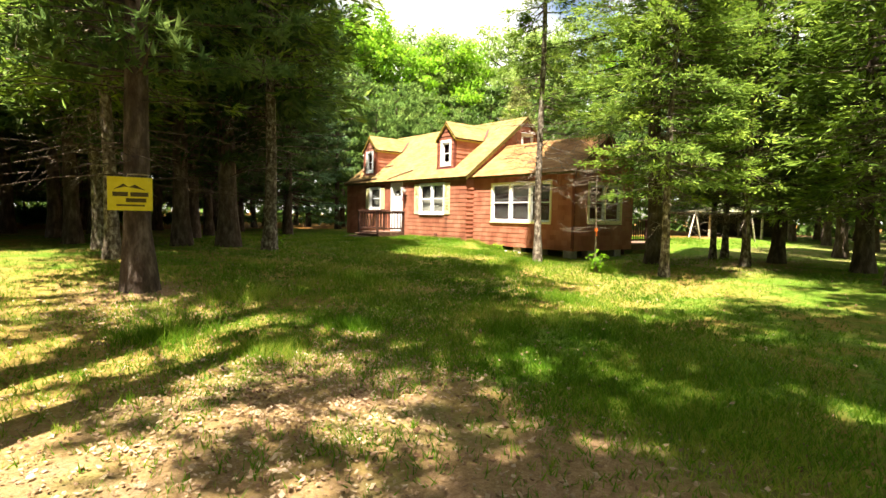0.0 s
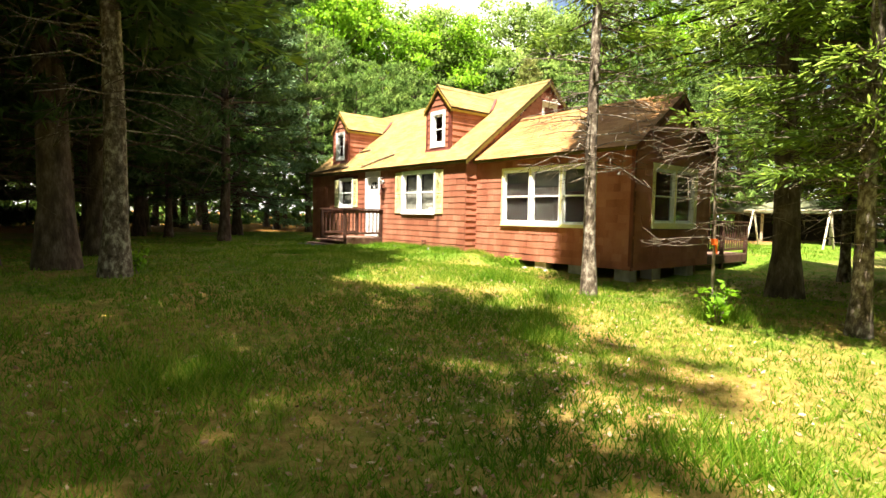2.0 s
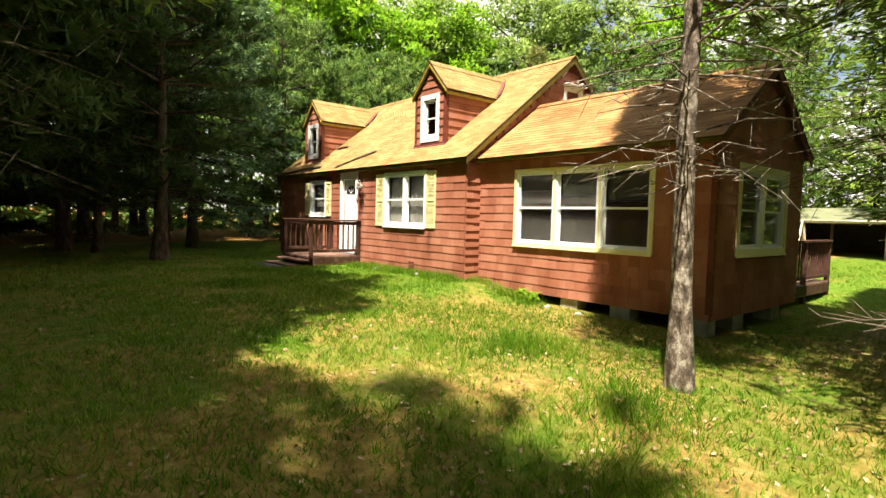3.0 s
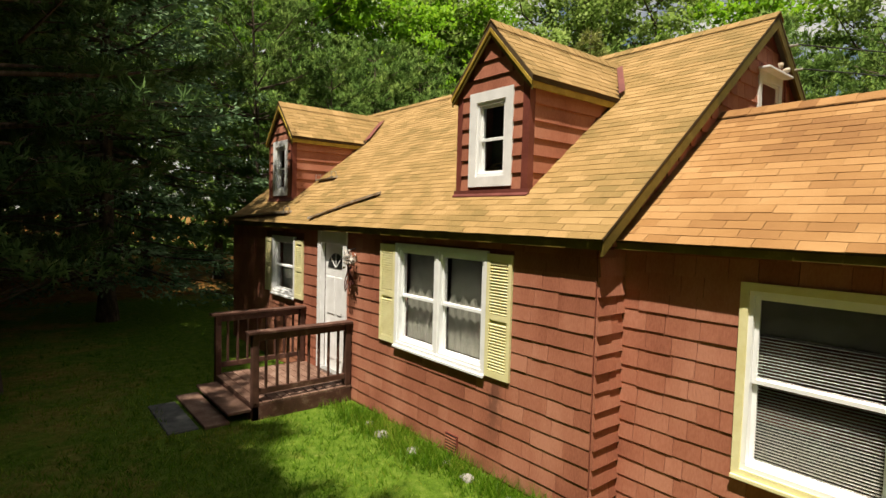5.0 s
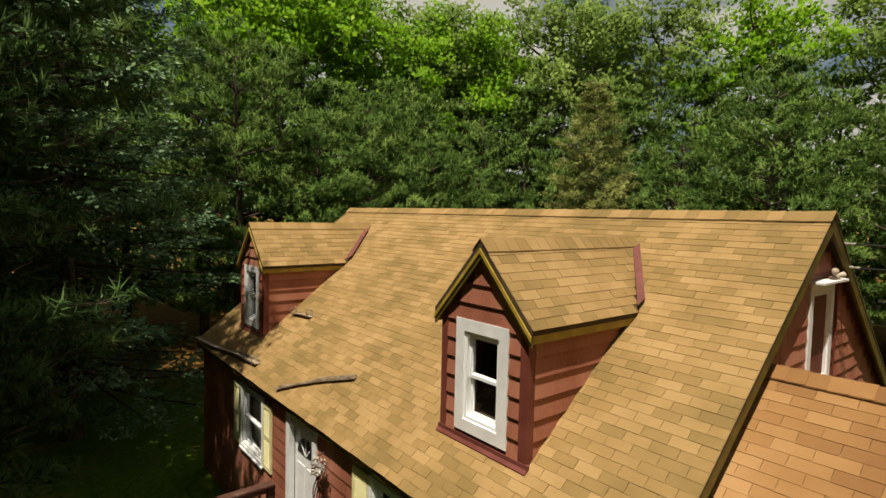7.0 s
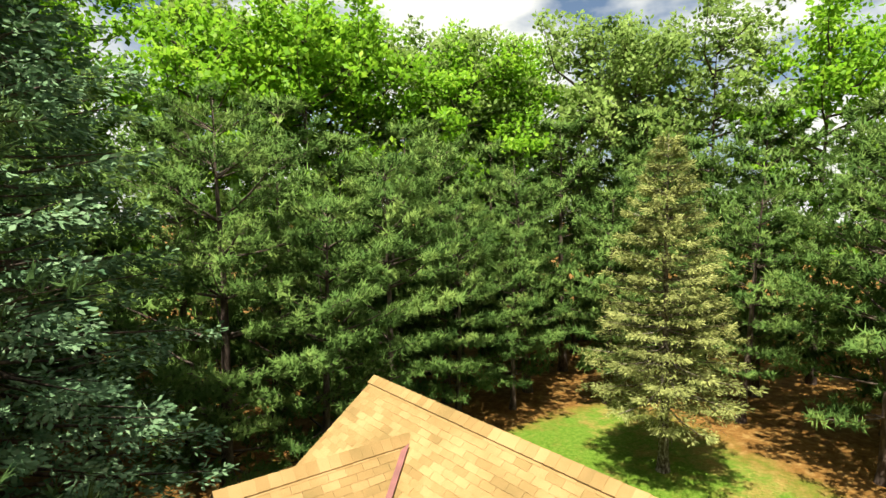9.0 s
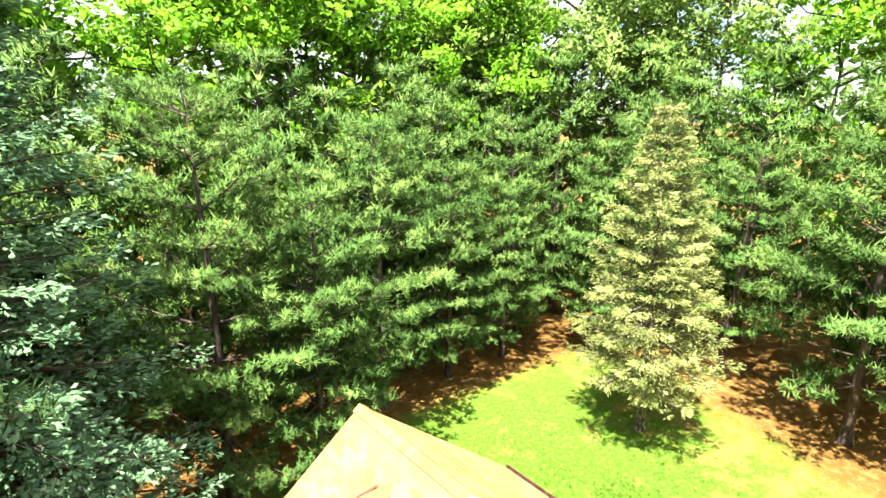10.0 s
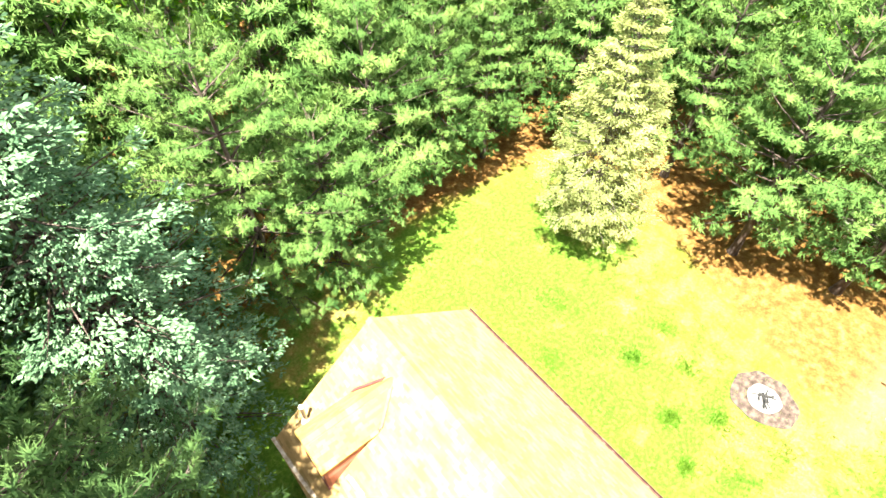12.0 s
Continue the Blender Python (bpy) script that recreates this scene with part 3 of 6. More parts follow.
boxes("sill_beam", [((ADD_X + 0.004, ADD_Y + 0.12, -0.075), (ADD_X + 0.12, -0.002, 0.0))], TRIM_RED, house)
boxes("sill_beam", [((ADD_X + 0.004, ADD_Y + 0.004, -0.075), (ADD_BACK - 0.004, ADD_Y + 0.12, 0.0))], TRIM_RED, house)
for y in (-0.32, -2.41, -3.46, -4.72):
    boxes("pier", [((ADD_X + 0.03, y - 0.19, -0.7), (ADD_X + 0.33, y + 0.19, -0.078))], CONCRETE, house, label="concrete block pier under the wing", bevel=0.01)
for x in (1.6, 3.2):
    boxes("pier", [((x - 0.2, ADD_Y + 0.05, -0.7), (x + 0.2, ADD_Y + 0.35, -0.078))], CONCRETE, house, bevel=0.01)

# corner boards and trim
boxes("corner_board", [((ADD_X - 0.022, ADD_Y - 0.022, -0.1), (ADD_X + 0.06, ADD_Y, 2.6)), ((ADD_X - 0.022, ADD_Y, 0), (ADD_X, ADD_Y + 0.06, 2.6))], TRIM_RED, house)

# windows of the ground floor
def on(m, x, z):
    return m @ Matrix.Translation((x, 0, z))


window("window", on(FRONT, sum(WIN_A[:2]) / 2, WIN_A[2]), WIN_A[1] - WIN_A[0], WIN_A[3] - WIN_A[2], 2, 0.055, WHITE, house, "white double window with cafe curtains", curtain=True)
window("window", on(FRONT, sum(WIN_B[:2]) / 2, WIN_B[2]), WIN_B[1] - WIN_B[0], WIN_B[3] - WIN_B[2], 1, 0.06, WHITE, house, "white sash window beside the door", shade=True)
window("window", on(ADD_FRONT, sum(BIG[:2]) / 2, BIG[2]), BIG[1] - BIG[0], BIG[3] - BIG[2], 3, 0.06, YELLOW, house, "wide triple window in pale yellow trim with blinds", blind=(0.74, 0.66, 0.58))
window("window", on(ADD_SIDE, sum(SIDE[:2]) / 2, SIDE[2]), SIDE[1] - SIDE[0], SIDE[3] - SIDE[2], 2, 0.11, YELLOW, house, "double window in weathered yellow trim")
for x0 in (WIN_A[0] - 0.055 - 0.36, WIN_A[1] + 0.055):
    shutter(on(FRONT, x0 - 0.002, 1.08), 0.36, 1.31, house)
for x0 in (WIN_B[0] - 0.06 - 0.33, WIN_B[1] + 0.06):
    shutter(on(FRONT, x0, 1.28), 0.33, 1.03, house)

# front door
dm = on(FRONT, 0, 0)
casing = boxes("door_frame", [((DOOR[0] - 0.03, -0.05, DOOR[2]), (DOOR[0] + 0.09, 0.035, DOOR[3])), ((DOOR[1] - 0.09, -0.05, DOOR[2]), (DOOR[1] + 0.03, 0.035, DOOR[3])),
                              ((DOOR[0] + 0.09, -0.05, 2.32), (DOOR[1] - 0.09, 0.03, DOOR[3]))], WHITE, house, dm, "white door casing", 0.004)
d0, d1 = DOOR[0] + 0.09, DOOR[1] - 0.09
door = boxes("door", [((d0, -0.10, 0.28), (d1, -0.06, 2.32))], WHITE, house, dm, "white panelled front door with a fan light")
for px0, px1, pz0, pz1 in ((0.08, 0.32, 0.18, 0.75), (0.40, 0.64, 0.18, 0.75), (0.08, 0.32, 0.9, 1.5), (0.40, 0.64, 0.9, 1.5)):
    boxes("door_panel", [((d0 + px0, -0.062, 0.28 + pz0), (d0 + px1, -0.05, 0.28 + pz1))], WHITE, door, dm, bevel=0.006)
bm = bmesh.new()
mid, vs = (d0 + d1) / 2, []
for y in (-0.062, -0.054):
    vs.append([bm.verts.new(dm @ Vector((mid + 0.27 * math.cos(a), y, 1.92 + 0.24 * math.sin(a)))) for a in [math.pi * k / 12 for k in range(13)]])
bm.faces.new(vs[1])
for k in range(13):
    bm.faces.new((vs[0][k], vs[0][(k + 1) % 13], vs[1][(k + 1) % 13], vs[1][k]))
part("fan_light", bm, BLACK, door, "dark half-round fan light")
for a in (45, 90, 135):
    boxes("muntin", [((-0.008, -0.054, 0.02), (0.008, -0.048, 0.25))], WHITE, door, dm @ Matrix.Translation((mid, 0, 1.92)) @ Matrix.Rotation(radians(a - 90), 4, "Y"))
v, f = tube([dm @ Vector((d1 - 0.07, -0.06, 1.22)), dm @ Vector((d1 - 0.07, -0.03, 1.22)), dm @ Vector((d1 - 0.07, -0.015, 1.22)), dm @ Vector((d1 - 0.07, 0.0, 1.22))], [0.012, 0.012, 0.03, 0.022], 10)
raw("door_knob", v, f, METAL, door, "steel door knob", True)
boxes("threshold", [((DOOR[0] + 0.09, -0.1, 0.245), (DOOR[1] - 0.09, 0.05, 0.28))], METAL, house, dm)

# roofs: decking, eave boards, then the shingles
def gable_roof(name, rx, rz, slope, half_a, half_b, y0, y1, thick, parent, label):
    """Two slopes along y from the ridge at rx; half_a, half_b: how far they run towards -x and +x."""
    out = [(rx - half_a, rz - slope * half_a), (rx, rz), (rx + half_b, rz - slope * half_b), (rx + half_b, rz - slope * half_b - thick), (rx, rz - thick * 1.25), (rx - half_a, rz - slope * half_a - thick)]
    return prism(name, out, y0, y1, 1, ROOF_UNDER, parent, label)


LIFT = 0.02
main_roof = gable_roof("roof", RIDGE_X, RIDGE_Z - LIFT, SLOPE, RIDGE_X - EAVE_X - 0.02, RIDGE_X - EAVE_X, -0.12, LEN_Y + 0.12, 0.02, house, "tan three-tab asphalt shingle roof")
add_roof = gable_roof("roof", ADD_RX, ADD_RZ - LIFT, ADD_S, ADD_RX - 0.235, ADD_RX - 0.235, ADD_END, -0.01, 0.02, house, "orange-tan asphalt shingle roof of the wing")


def slope_frame(rx, rz, slope, half, y_far, side):
    """The face of a roof slope with its origin at the eave: side -1 looks to -x, +1 to +x."""
    w = Vector((-side, 0, slope))
    origin = Vector((rx + side * half, y_far, rz - slope * half))
    return frame_of(origin, (0, side, 0), w), half * math.sqrt(1 + slope * slope)


def tabs(width, length, rnd, cut, TAB=0.235, EXPO=0.102):
    out, z, k = [], 0.0, 0
    while z < length - 0.05:
        x = -TAB * ((k * 0.5) % 1) - 0.02
        while x < width:
            a, b = max(x, 0), min(x + TAB, width)
            if width - b < 0.05:
                b = width
            if b - a > 0.05 and not cut(0.5 * (a + b), z + 0.5 * EXPO):
                out.append((a + 0.002, z + rnd.uniform(-0.003, 0.003), b - a - 0.004, min(EXPO * 1.25, length - z), 0.0065 * rnd.uniform(0.8, 1.4), rnd.uniform(-0.006, 0.006)))
            x += TAB
        z += EXPO
        k += 1
    return out


DORMERS = ((1.83, "near"), (8.00, "far"))
D_X, D_HALF, D_EAVE, D_APEX = 0.45, 0.57, 4.33, 5.045
D_OUT, D_FRONT = 0.09, 0.07
D_SLOPE = (D_APEX - D_EAVE) / (D_HALF + D_OUT)


def under_dormer(x, y):
    return any(abs(y - c) < D_HALF - 0.16 and x > D_X + 0.05 and (roof_z(x) < D_EAVE or abs(y - c) < (D_APEX - roof_z(x)) / D_SLOPE - 0.2) for c, _ in DORMERS)


m, run = slope_frame(RIDGE_X, RIDGE_Z - LIFT, SLOPE, RIDGE_X - EAVE_X, LEN_Y + 0.12, -1)
wide = LEN_Y + 0.24


def cut_front(u, w):
    p = m @ Vector((u, 0, w))
    return under_dormer(p.x, p.y)


PIECES = []        # the shingles are laid at the end of the file
PIECES.append(("shingle", "shingle_field", tabs(wide, run, rnd, cut_front), m, ROOF_A, main_roof, lambda u, w: u > 6.2 and w < 2.6))
mb, runb = slope_frame(RIDGE_X, RIDGE_Z - LIFT, SLOPE, RIDGE_X - EAVE_X, -0.12, 1)
PIECES.append(("shingle", "shingle_field", tabs(wide, runb, rnd, lambda u, w: False), mb, ROOF_A, main_roof, lambda u, w: False))
ma, runa = slope_frame(ADD_RX, ADD_RZ - LIFT, ADD_S, ADD_RX - 0.225, -0.02, -1)
PIECES.append(("shingle", "shingle_field", tabs(-ADD_END - 0.01, runa, rnd, lambda u, w: False, 0.285, 0.114), ma, ROOF_B, add_roof, lambda u, w: True))
mab, runab = slope_frame(ADD_RX, ADD_RZ - LIFT, ADD_S, ADD_RX - 0.225, ADD_END, 1)
PIECES.append(("shingle", "shingle_field", tabs(-ADD_END - 0.01, runab, rnd, lambda u, w: False, 0.285, 0.114), mab, ROOF_B, add_roof, lambda u, w: False))


def ridge_caps(rx, rz, slope, y0, y1, mat, parent):
    bm = bmesh.new()
    n = max(2, int(abs(y1 - y0) / 0.15))
    for k in range(n):
        a, b = y0 + (y1 - y0) * k / n, y0 + (y1 - y0) * (k + 1) / n + 0.02
        up = 0.012 + 0.004 * rnd.random()
        pts = []
        for y, lift in ((a, up + 0.006), (b, up)):
            for dx in (-0.13, 0, 0.13):
                pts.append(bm.verts.new((rx + dx, y, rz - slope * abs(dx) + lift)))
            for dx in (0.13, 0, -0.13):
                pts.append(bm.verts.new((rx + dx, y, rz - slope * abs(dx) + lift - 0.012)))
        for f in ((0, 1, 7, 6), (1, 2, 8, 7), (0, 6, 11, 5), (2, 3, 9, 8), (0, 5, 4, 1), (1, 4, 3, 2), (6, 7, 10, 11), (7, 8, 9, 10)):
            bm.faces.new([pts[i] for i in f])
    bmesh.ops.recalc_face_normals(bm, faces=bm.faces)
    tagged(part("ridge_cap", bm, mat, parent), kind="stuff")


ridge_caps(RIDGE_X, RIDGE_Z, SLOPE, -0.13, LEN_Y + 0.13, ROOF_A, main_roof)
ridge_caps(ADD_RX, ADD_RZ, ADD_S, ADD_END, -0.03, ROOF_B, add_roof)

# eave and rake boards
ez = roof_z(EAVE_X)
boxes("fascia", [((EAVE_X + 0.024, -0.09, ez - 0.105), (EAVE_X + 0.05, LEN_Y + 0.09, ez - 0.026))], SHADED_OCHRE, house, label="ochre eave board")
boxes("soffit", [((EAVE_X + 0.05, -0.09, ez - 0.1), (0.0, LEN_Y + 0.09, ez - 0.085))], TRIM_RED, house)
az = add_z(0.235)
boxes("fascia", [((0.245, ADD_END + 0.03, az - 0.10), (0.27, -0.0, az - 0.03))], SHADED_OCHRE, house, label="ochre eave board of the wing")
boxes("soffit", [((0.27, ADD_END + 0.03, az - 0.095), (ADD_X, 0.0, az - 0.08))], TRIM_RED, house)


bx = 2 * RIDGE_X - EAVE_X
gutter = prism("gutter", [(bx - 0.01, ez - 0.02), (bx + 0.012, ez - 0.02), (bx + 0.012, ez - 0.11), (bx + 0.10, ez - 0.11), (bx + 0.105, ez - 0.02), (bx + 0.125, ez - 0.02), (bx + 0.12, ez - 0.13), (bx - 0.01, ez - 0.13)],
               -0.12, LEN_Y + 0.12, 1, DECK, house, "dark brown rear gutter")


def rake(rx, rz, slope, half, y, mat, drop=0.13, thick=0.025, gap=0.055):
    for s in (-1, 1):
        prism("rake_board", [(rx, rz - gap), (rx + s * half, rz - slope * half - gap), (rx + s * half, rz - slope * half - gap - drop), (rx, rz - gap - drop)], y, y + thick, 1, mat, house)


rake(RIDGE_X, RIDGE_Z, SLOPE, RIDGE_X - EAVE_X - 0.03, -0.115, SHADED_OCHRE)
rake(RIDGE_X, RIDGE_Z, SLOPE, RIDGE_X - EAVE_X - 0.03, LEN_Y + 0.09, TRIM_RED)
rake(ADD_RX, ADD_RZ, ADD_S, ADD_RX - 0.27, ADD_END + 0.01, TRIM_RED)

# gable window of the main house above the wing
gx, gw, gh, g0 = 3.50, 0.54, 0.94, 3.62
window("window", frame_of((gx, -0.0, g0), (1, 0, 0), (0, 0, 1)), gw, gh, 1, 0.10, WHITE, house, "narrow white sash window in the gable", deep=0.002, sill=False)

# shingle courses of the walls
PIECES.append(("wall_shingle", "shingle_field", courses(lambda z: (0, LEN_Y), 2.5, RISE, [(WIN_A[0] - 0.42, WIN_A[1] + 0.42, 1.08, 2.42), (WIN_B[0] - 0.4, WIN_B[1] + 0.4, 1.26, 2.34),
              (DOOR[0] - 0.03, DOOR[1] + 0.03, 0, 2.6)], rnd, 0.18, 0.5, 0.014, start=-0.14), FRONT, SIDING, front_wall, lambda u, w: u > 3.6))
PIECES.append(("wall_shingle", "shingle_field", courses(lambda z: (0, -ADD_Y), 2.52, RISE, [(BIG[0] - 0.06, BIG[1] + 0.06, BIG[2] - 0.08, BIG[3] + 0.06)], rnd, 0.15, 0.32, 0.014, start=-0.09), ADD_FRONT, SIDING, add_front, lambda u, w: True))
PIECES.append(("wall_shingle", "shingle_field", courses(lambda z: (0, ADD_X), 2.5, RISE, [], rnd, 0.2, 0.45, 0.032, start=-0.14), GABLE_R, SIDING, wall_r, lambda u, w: True))


def above_wing(z):
    half = (RIDGE_Z - 0.14 - z - RISE * 1.15) / SLOPE
    return max(0.02, RIDGE_X - half), RIDGE_X + half


gab = courses(above_wing, RIDGE_Z - 0.4, RISE, [(gx - gw / 2 - 0.1, gx + gw / 2 + 0.1, g0 - 0.1, g0 + gh + 0.1)], rnd, 0.15, 0.35, 0.022, start=2.5 + RISE * 0.2)
PIECES.append(("wall_shingle", "shingle_field", [s for s in gab if s[1] > add_z(s[0]) - 0.15 or s[1] > add_z(s[0] + s[2]) - 0.15], GABLE_R, SIDING, wall_r, lambda u, w: True))


def wing_end(z):
    half = ADD_RX - ADD_X if z < 2.5 else max(0.03, (ADD_RZ - 0.14 - z - RISE * 1.15) / ADD_S)
    return ADD_RX - ADD_X - half, ADD_RX - ADD_X + half


PIECES.append(("wall_shingle", "shingle_field", courses(wing_end, ADD_RZ - 0.4, RISE, [(SIDE[0] - 0.11, SIDE[1] + 0.11, SIDE[2] - 0.14, SIDE[3] + 0.11)], rnd, 0.2, 0.45, start=-0.09), ADD_SIDE, SIDING, add_side, lambda u, w: True))
PIECES.append(("wall_shingle", "shingle_field", courses(lambda z: ((0, DEEP) if z < 2.4 else (DEEP - RIDGE_X - (RIDGE_Z - 0.34 - z) / SLOPE, DEEP - RIDGE_X + (RIDGE_Z - 0.34 - z) / SLOPE)), RIDGE_Z - 0.45, RISE, [], rnd, 0.4, 0.8), GABLE_L, SIDING, wall_l, lambda u, w: False))
PIECES.append(("wall_shingle", "shingle_field", courses(lambda z: (0, LEN_Y), 2.4, RISE, [], rnd, 0.5, 0.9), BACK, SIDING, wall_b, lambda u, w: False))


# dormers
def dormer(cy):
    fm = frame_of((D_X, cy, 0), (0, -1, 0), (0, 0, 1))
    base = roof_z(D_X) - 0.15
    w0, w1, z0, z1 = -0.24, 0.24, 3.26, 4.14
    body = slab_with_holes("dormer", 2 * D_HALF, D_EAVE - base, 0.08, [(D_HALF + w0, D_HALF + w1, z0 - base, z1 - base)], fm @ Matrix.Translation((-D_HALF, 0, base)), TRIM_RED, house, "red-shingled gabled dormer")
    back = RIDGE_X - (RIDGE_Z - D_APEX) / SLOPE
    prism("gable", [(cy - D_HALF, D_EAVE), (cy + D_HALF, D_EAVE), (cy + 0.08, D_APEX - 0.13), (cy - 0.08, D_APEX - 0.13)], D_X, D_X + 0.08, 0, TRIM_RED, body)
    x_eave = RIDGE_X - (RIDGE_Z - D_EAVE) / SLOPE
    for s in (-1, 1):
        y = cy + s * D_HALF
        prism("cheek", [(D_X + 0.08, roof_z(D_X) - 0.1), (D_X + 0.08, D_EAVE), (x_eave, D_EAVE)], y - s * 0.06, y, 1, TRIM_RED, body)
        out = [(cy, D_APEX - 0.02), (cy + s * (D_HALF + D_OUT), D_EAVE - 0.02), (cy + s * (D_HALF + D_OUT), D_EAVE - 0.075), (cy, D_APEX - 0.085)]
        deck = prism("roof", out, D_X - D_FRONT, back, 0, ROOF_UNDER, body, "tan shingled dormer roof slope")
        half = D_HALF + D_OUT + 0.01
        w = Vector((0, -s, D_SLOPE))
        x_start, u = (D_X - D_FRONT, 1) if s < 0 else (back, -1)
        fr = frame_of((x_start, cy + s * half, D_APEX - D_SLOPE * half - 0.018), (u, 0, 0), w)
        length = half * math.sqrt(1 + D_SLOPE ** 2)

        def gone(a, b, fr=fr):
            p = fr @ Vector((a, 0, b))
            return p.z < roof_z(p.x) - 0.01
        PIECES.append(("shingle", "shingle_field", tabs(back - D_X + D_FRONT, length, rnd, gone), fr, ROOF_A, deck, lambda a, b: True))
        # boards of the dormer's gable and eave
        g = 0.08
        # wide board in the shade-darkened ochre, thin strip in the plain ochre
        for k, (drop, thick, mat) in enumerate(((0.10, 0.02, SHADED_OCHRE), (0.045, 0.034, OCHRE))):
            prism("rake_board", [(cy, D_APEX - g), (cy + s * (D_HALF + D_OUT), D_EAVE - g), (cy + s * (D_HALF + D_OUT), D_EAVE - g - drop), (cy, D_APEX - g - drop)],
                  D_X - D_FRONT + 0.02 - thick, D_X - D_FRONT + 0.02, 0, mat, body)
        boxes("eave_board", [((D_X - D_FRONT + 0.02, y + s * (D_OUT - 0.03), D_EAVE - 0.15), (x_eave + 0.05, y + s * (D_OUT - 0.01), D_EAVE - 0.078))], OCHRE, body)
        boxes("corner_board", [((D_X - 0.024, y - s * 0.07, roof_z(D_X) - 0.05), (D_X, y + s * 0.024, D_EAVE - 0.02)), ((D_X, y, roof_z(D_X)), (D_X + 0.07, y + s * 0.024, D_EAVE - 0.02))], TRIM_RED, body)
        # flashing up the valley
        ye, yr = cy + s * (D_HALF + D_OUT), cy + s * 0.16
        vx = lambda yy: RIDGE_X - (RIDGE_Z - (D_APEX - D_SLOPE * abs(yy - cy))) / SLOPE
        pts = []
        for yy in (ye, yr):
            for dx in (-0.05, 0.085):
                x = vx(yy) + dx
                pts.append((x, yy, max(roof_z(x), D_APEX - D_SLOPE * abs(yy - cy)) + 0.052))
        raw("flashing", pts + [(a, b, c - 0.012) for a, b, c in pts], [(0, 1, 3, 2), (4, 6, 7, 5), (0, 4, 5, 1), (2, 3, 7, 6), (0, 2, 6, 4), (1, 5, 7, 3)], RED_METAL, body, "red metal valley flashing")
        side = frame_of((D_X, y, 0), (1, 0, 0), (0, 0, 1)) if s < 0 else frame_of((x_eave, y, 0), (-1, 0, 0), (0, 0, 1))
        span = x_eave - D_X
        rows = []
        z = roof_z(D_X) + 0.02
        while z < D_EAVE - 0.1:
            reach = min((RIDGE_X - (RIDGE_Z - z - 0.19) / SLOPE) - D_X, span)
            if reach > 0.15:
                a, b = (0.07, reach) if s < 0 else (span - reach, span - 0.07)
                rows.append((a, z, b - a, 0.19, 0.028, 0.0))
            z += 0.19
        PIECES.append(("clapboard", "clapboard_field", rows, side, SIDING, body, lambda a, b: True))
    rows = []
    z = roof_z(D_X) + 0.02
    while z < D_APEX - 0.3:
        reach = D_HALF - 0.07 if z < D_EAVE - 0.05 else (D_APEX - 0.1 - z - 0.19) / D_SLOPE
        if z > z0 - 0.2 and z + 0.09 < z1 + 0.12:
            rows += [(-reach, z, reach + w0 - 0.12, 0.19, 0.028, 0), (0.12 + w1, z, reach - w1 - 0.12, 0.19, 0.028, 0)]
        elif reach > 0.05:
            rows.append((-reach, z, 2 * reach, 0.19, 0.028, 0))
        z += 0.19
    PIECES.append(("clapboard", "clapboard_field", rows, fm, SIDING, body, lambda a, b: True))
    q = roof_z(D_X)
    prism("apron", [(D_X - 0.06, roof_z(D_X - 0.06) + 0.008), (D_X - 0.032, roof_z(D_X - 0.032) + 0.014), (D_X - 0.032, q + 0.03), (D_X, q + 0.03), (D_X, q - 0.02), (D_X - 0.06, roof_z(D_X - 0.06) - 0.005)],
          cy - D_HALF - 0.05, cy + D_HALF + 0.05, 1, RED_METAL, body, "red metal apron flashing")
    window("window", fm @ Matrix.Translation((0, 0, z0)), w1 - w0, z1 - z0, 1, 0.12, WHITE, house, "white sash window of a dormer", sill=False)
    boxes("backing", [((D_X + 0.5, cy - D_HALF + 0.07, roof_z(D_X + 0.5) + 0.02), (D_X + 0.52, cy + D_HALF - 0.07, D_EAVE))], DARK, body)
    ridge_caps_x(cy, back, body)


def ridge_caps_x(cy, back, parent):
    bm = bmesh.new()
    n = int((back - D_X + D_FRONT) / 0.15)
    for k in range(n):
        a = D_X - D_FRONT - 0.01 + 0.15 * k
        b, up = a + 0.17, 0.012
        pts = []
        for x, lift in ((a, up + 0.006), (b, up)):
            for d in (-0.11, 0, 0.11, 0.11, 0, -0.11):
                pts.append(bm.verts.new((x, cy + d, D_APEX - D_SLOPE * abs(d) + lift - (0.012 if len(pts) % 6 > 2 else 0))))
        for f in ((0, 1, 7, 6), (1, 2, 8, 7), (0, 6, 11, 5), (2, 3, 9, 8), (0, 5, 4, 1), (1, 4, 3, 2), (6, 7, 10, 11), (7, 8, 9, 10)):
            bm.faces.new([pts[i] for i in f])
    bmesh.ops.recalc_face_normals(bm, faces=bm.faces)
    tagged(part("ridge_cap", bm, ROOF_A, parent), kind="stuff")


for c, _ in DORMERS:
    dormer(c)


# ---- front porch ----
porch = thing("porch", (-0.75, 5.0, 0), "dark-stained wooden entrance porch with railings and steps", "porch")
P0, P1, PX, PZ = 4.18, 5.86, -1.50, 0.24
inv = porch.matrix_world.inverted()


def pbox(name, a, b, mat=DECK, label="", bevel=0.006):
    return boxes(name, [(a, b)], mat, porch, inv, label, bevel)


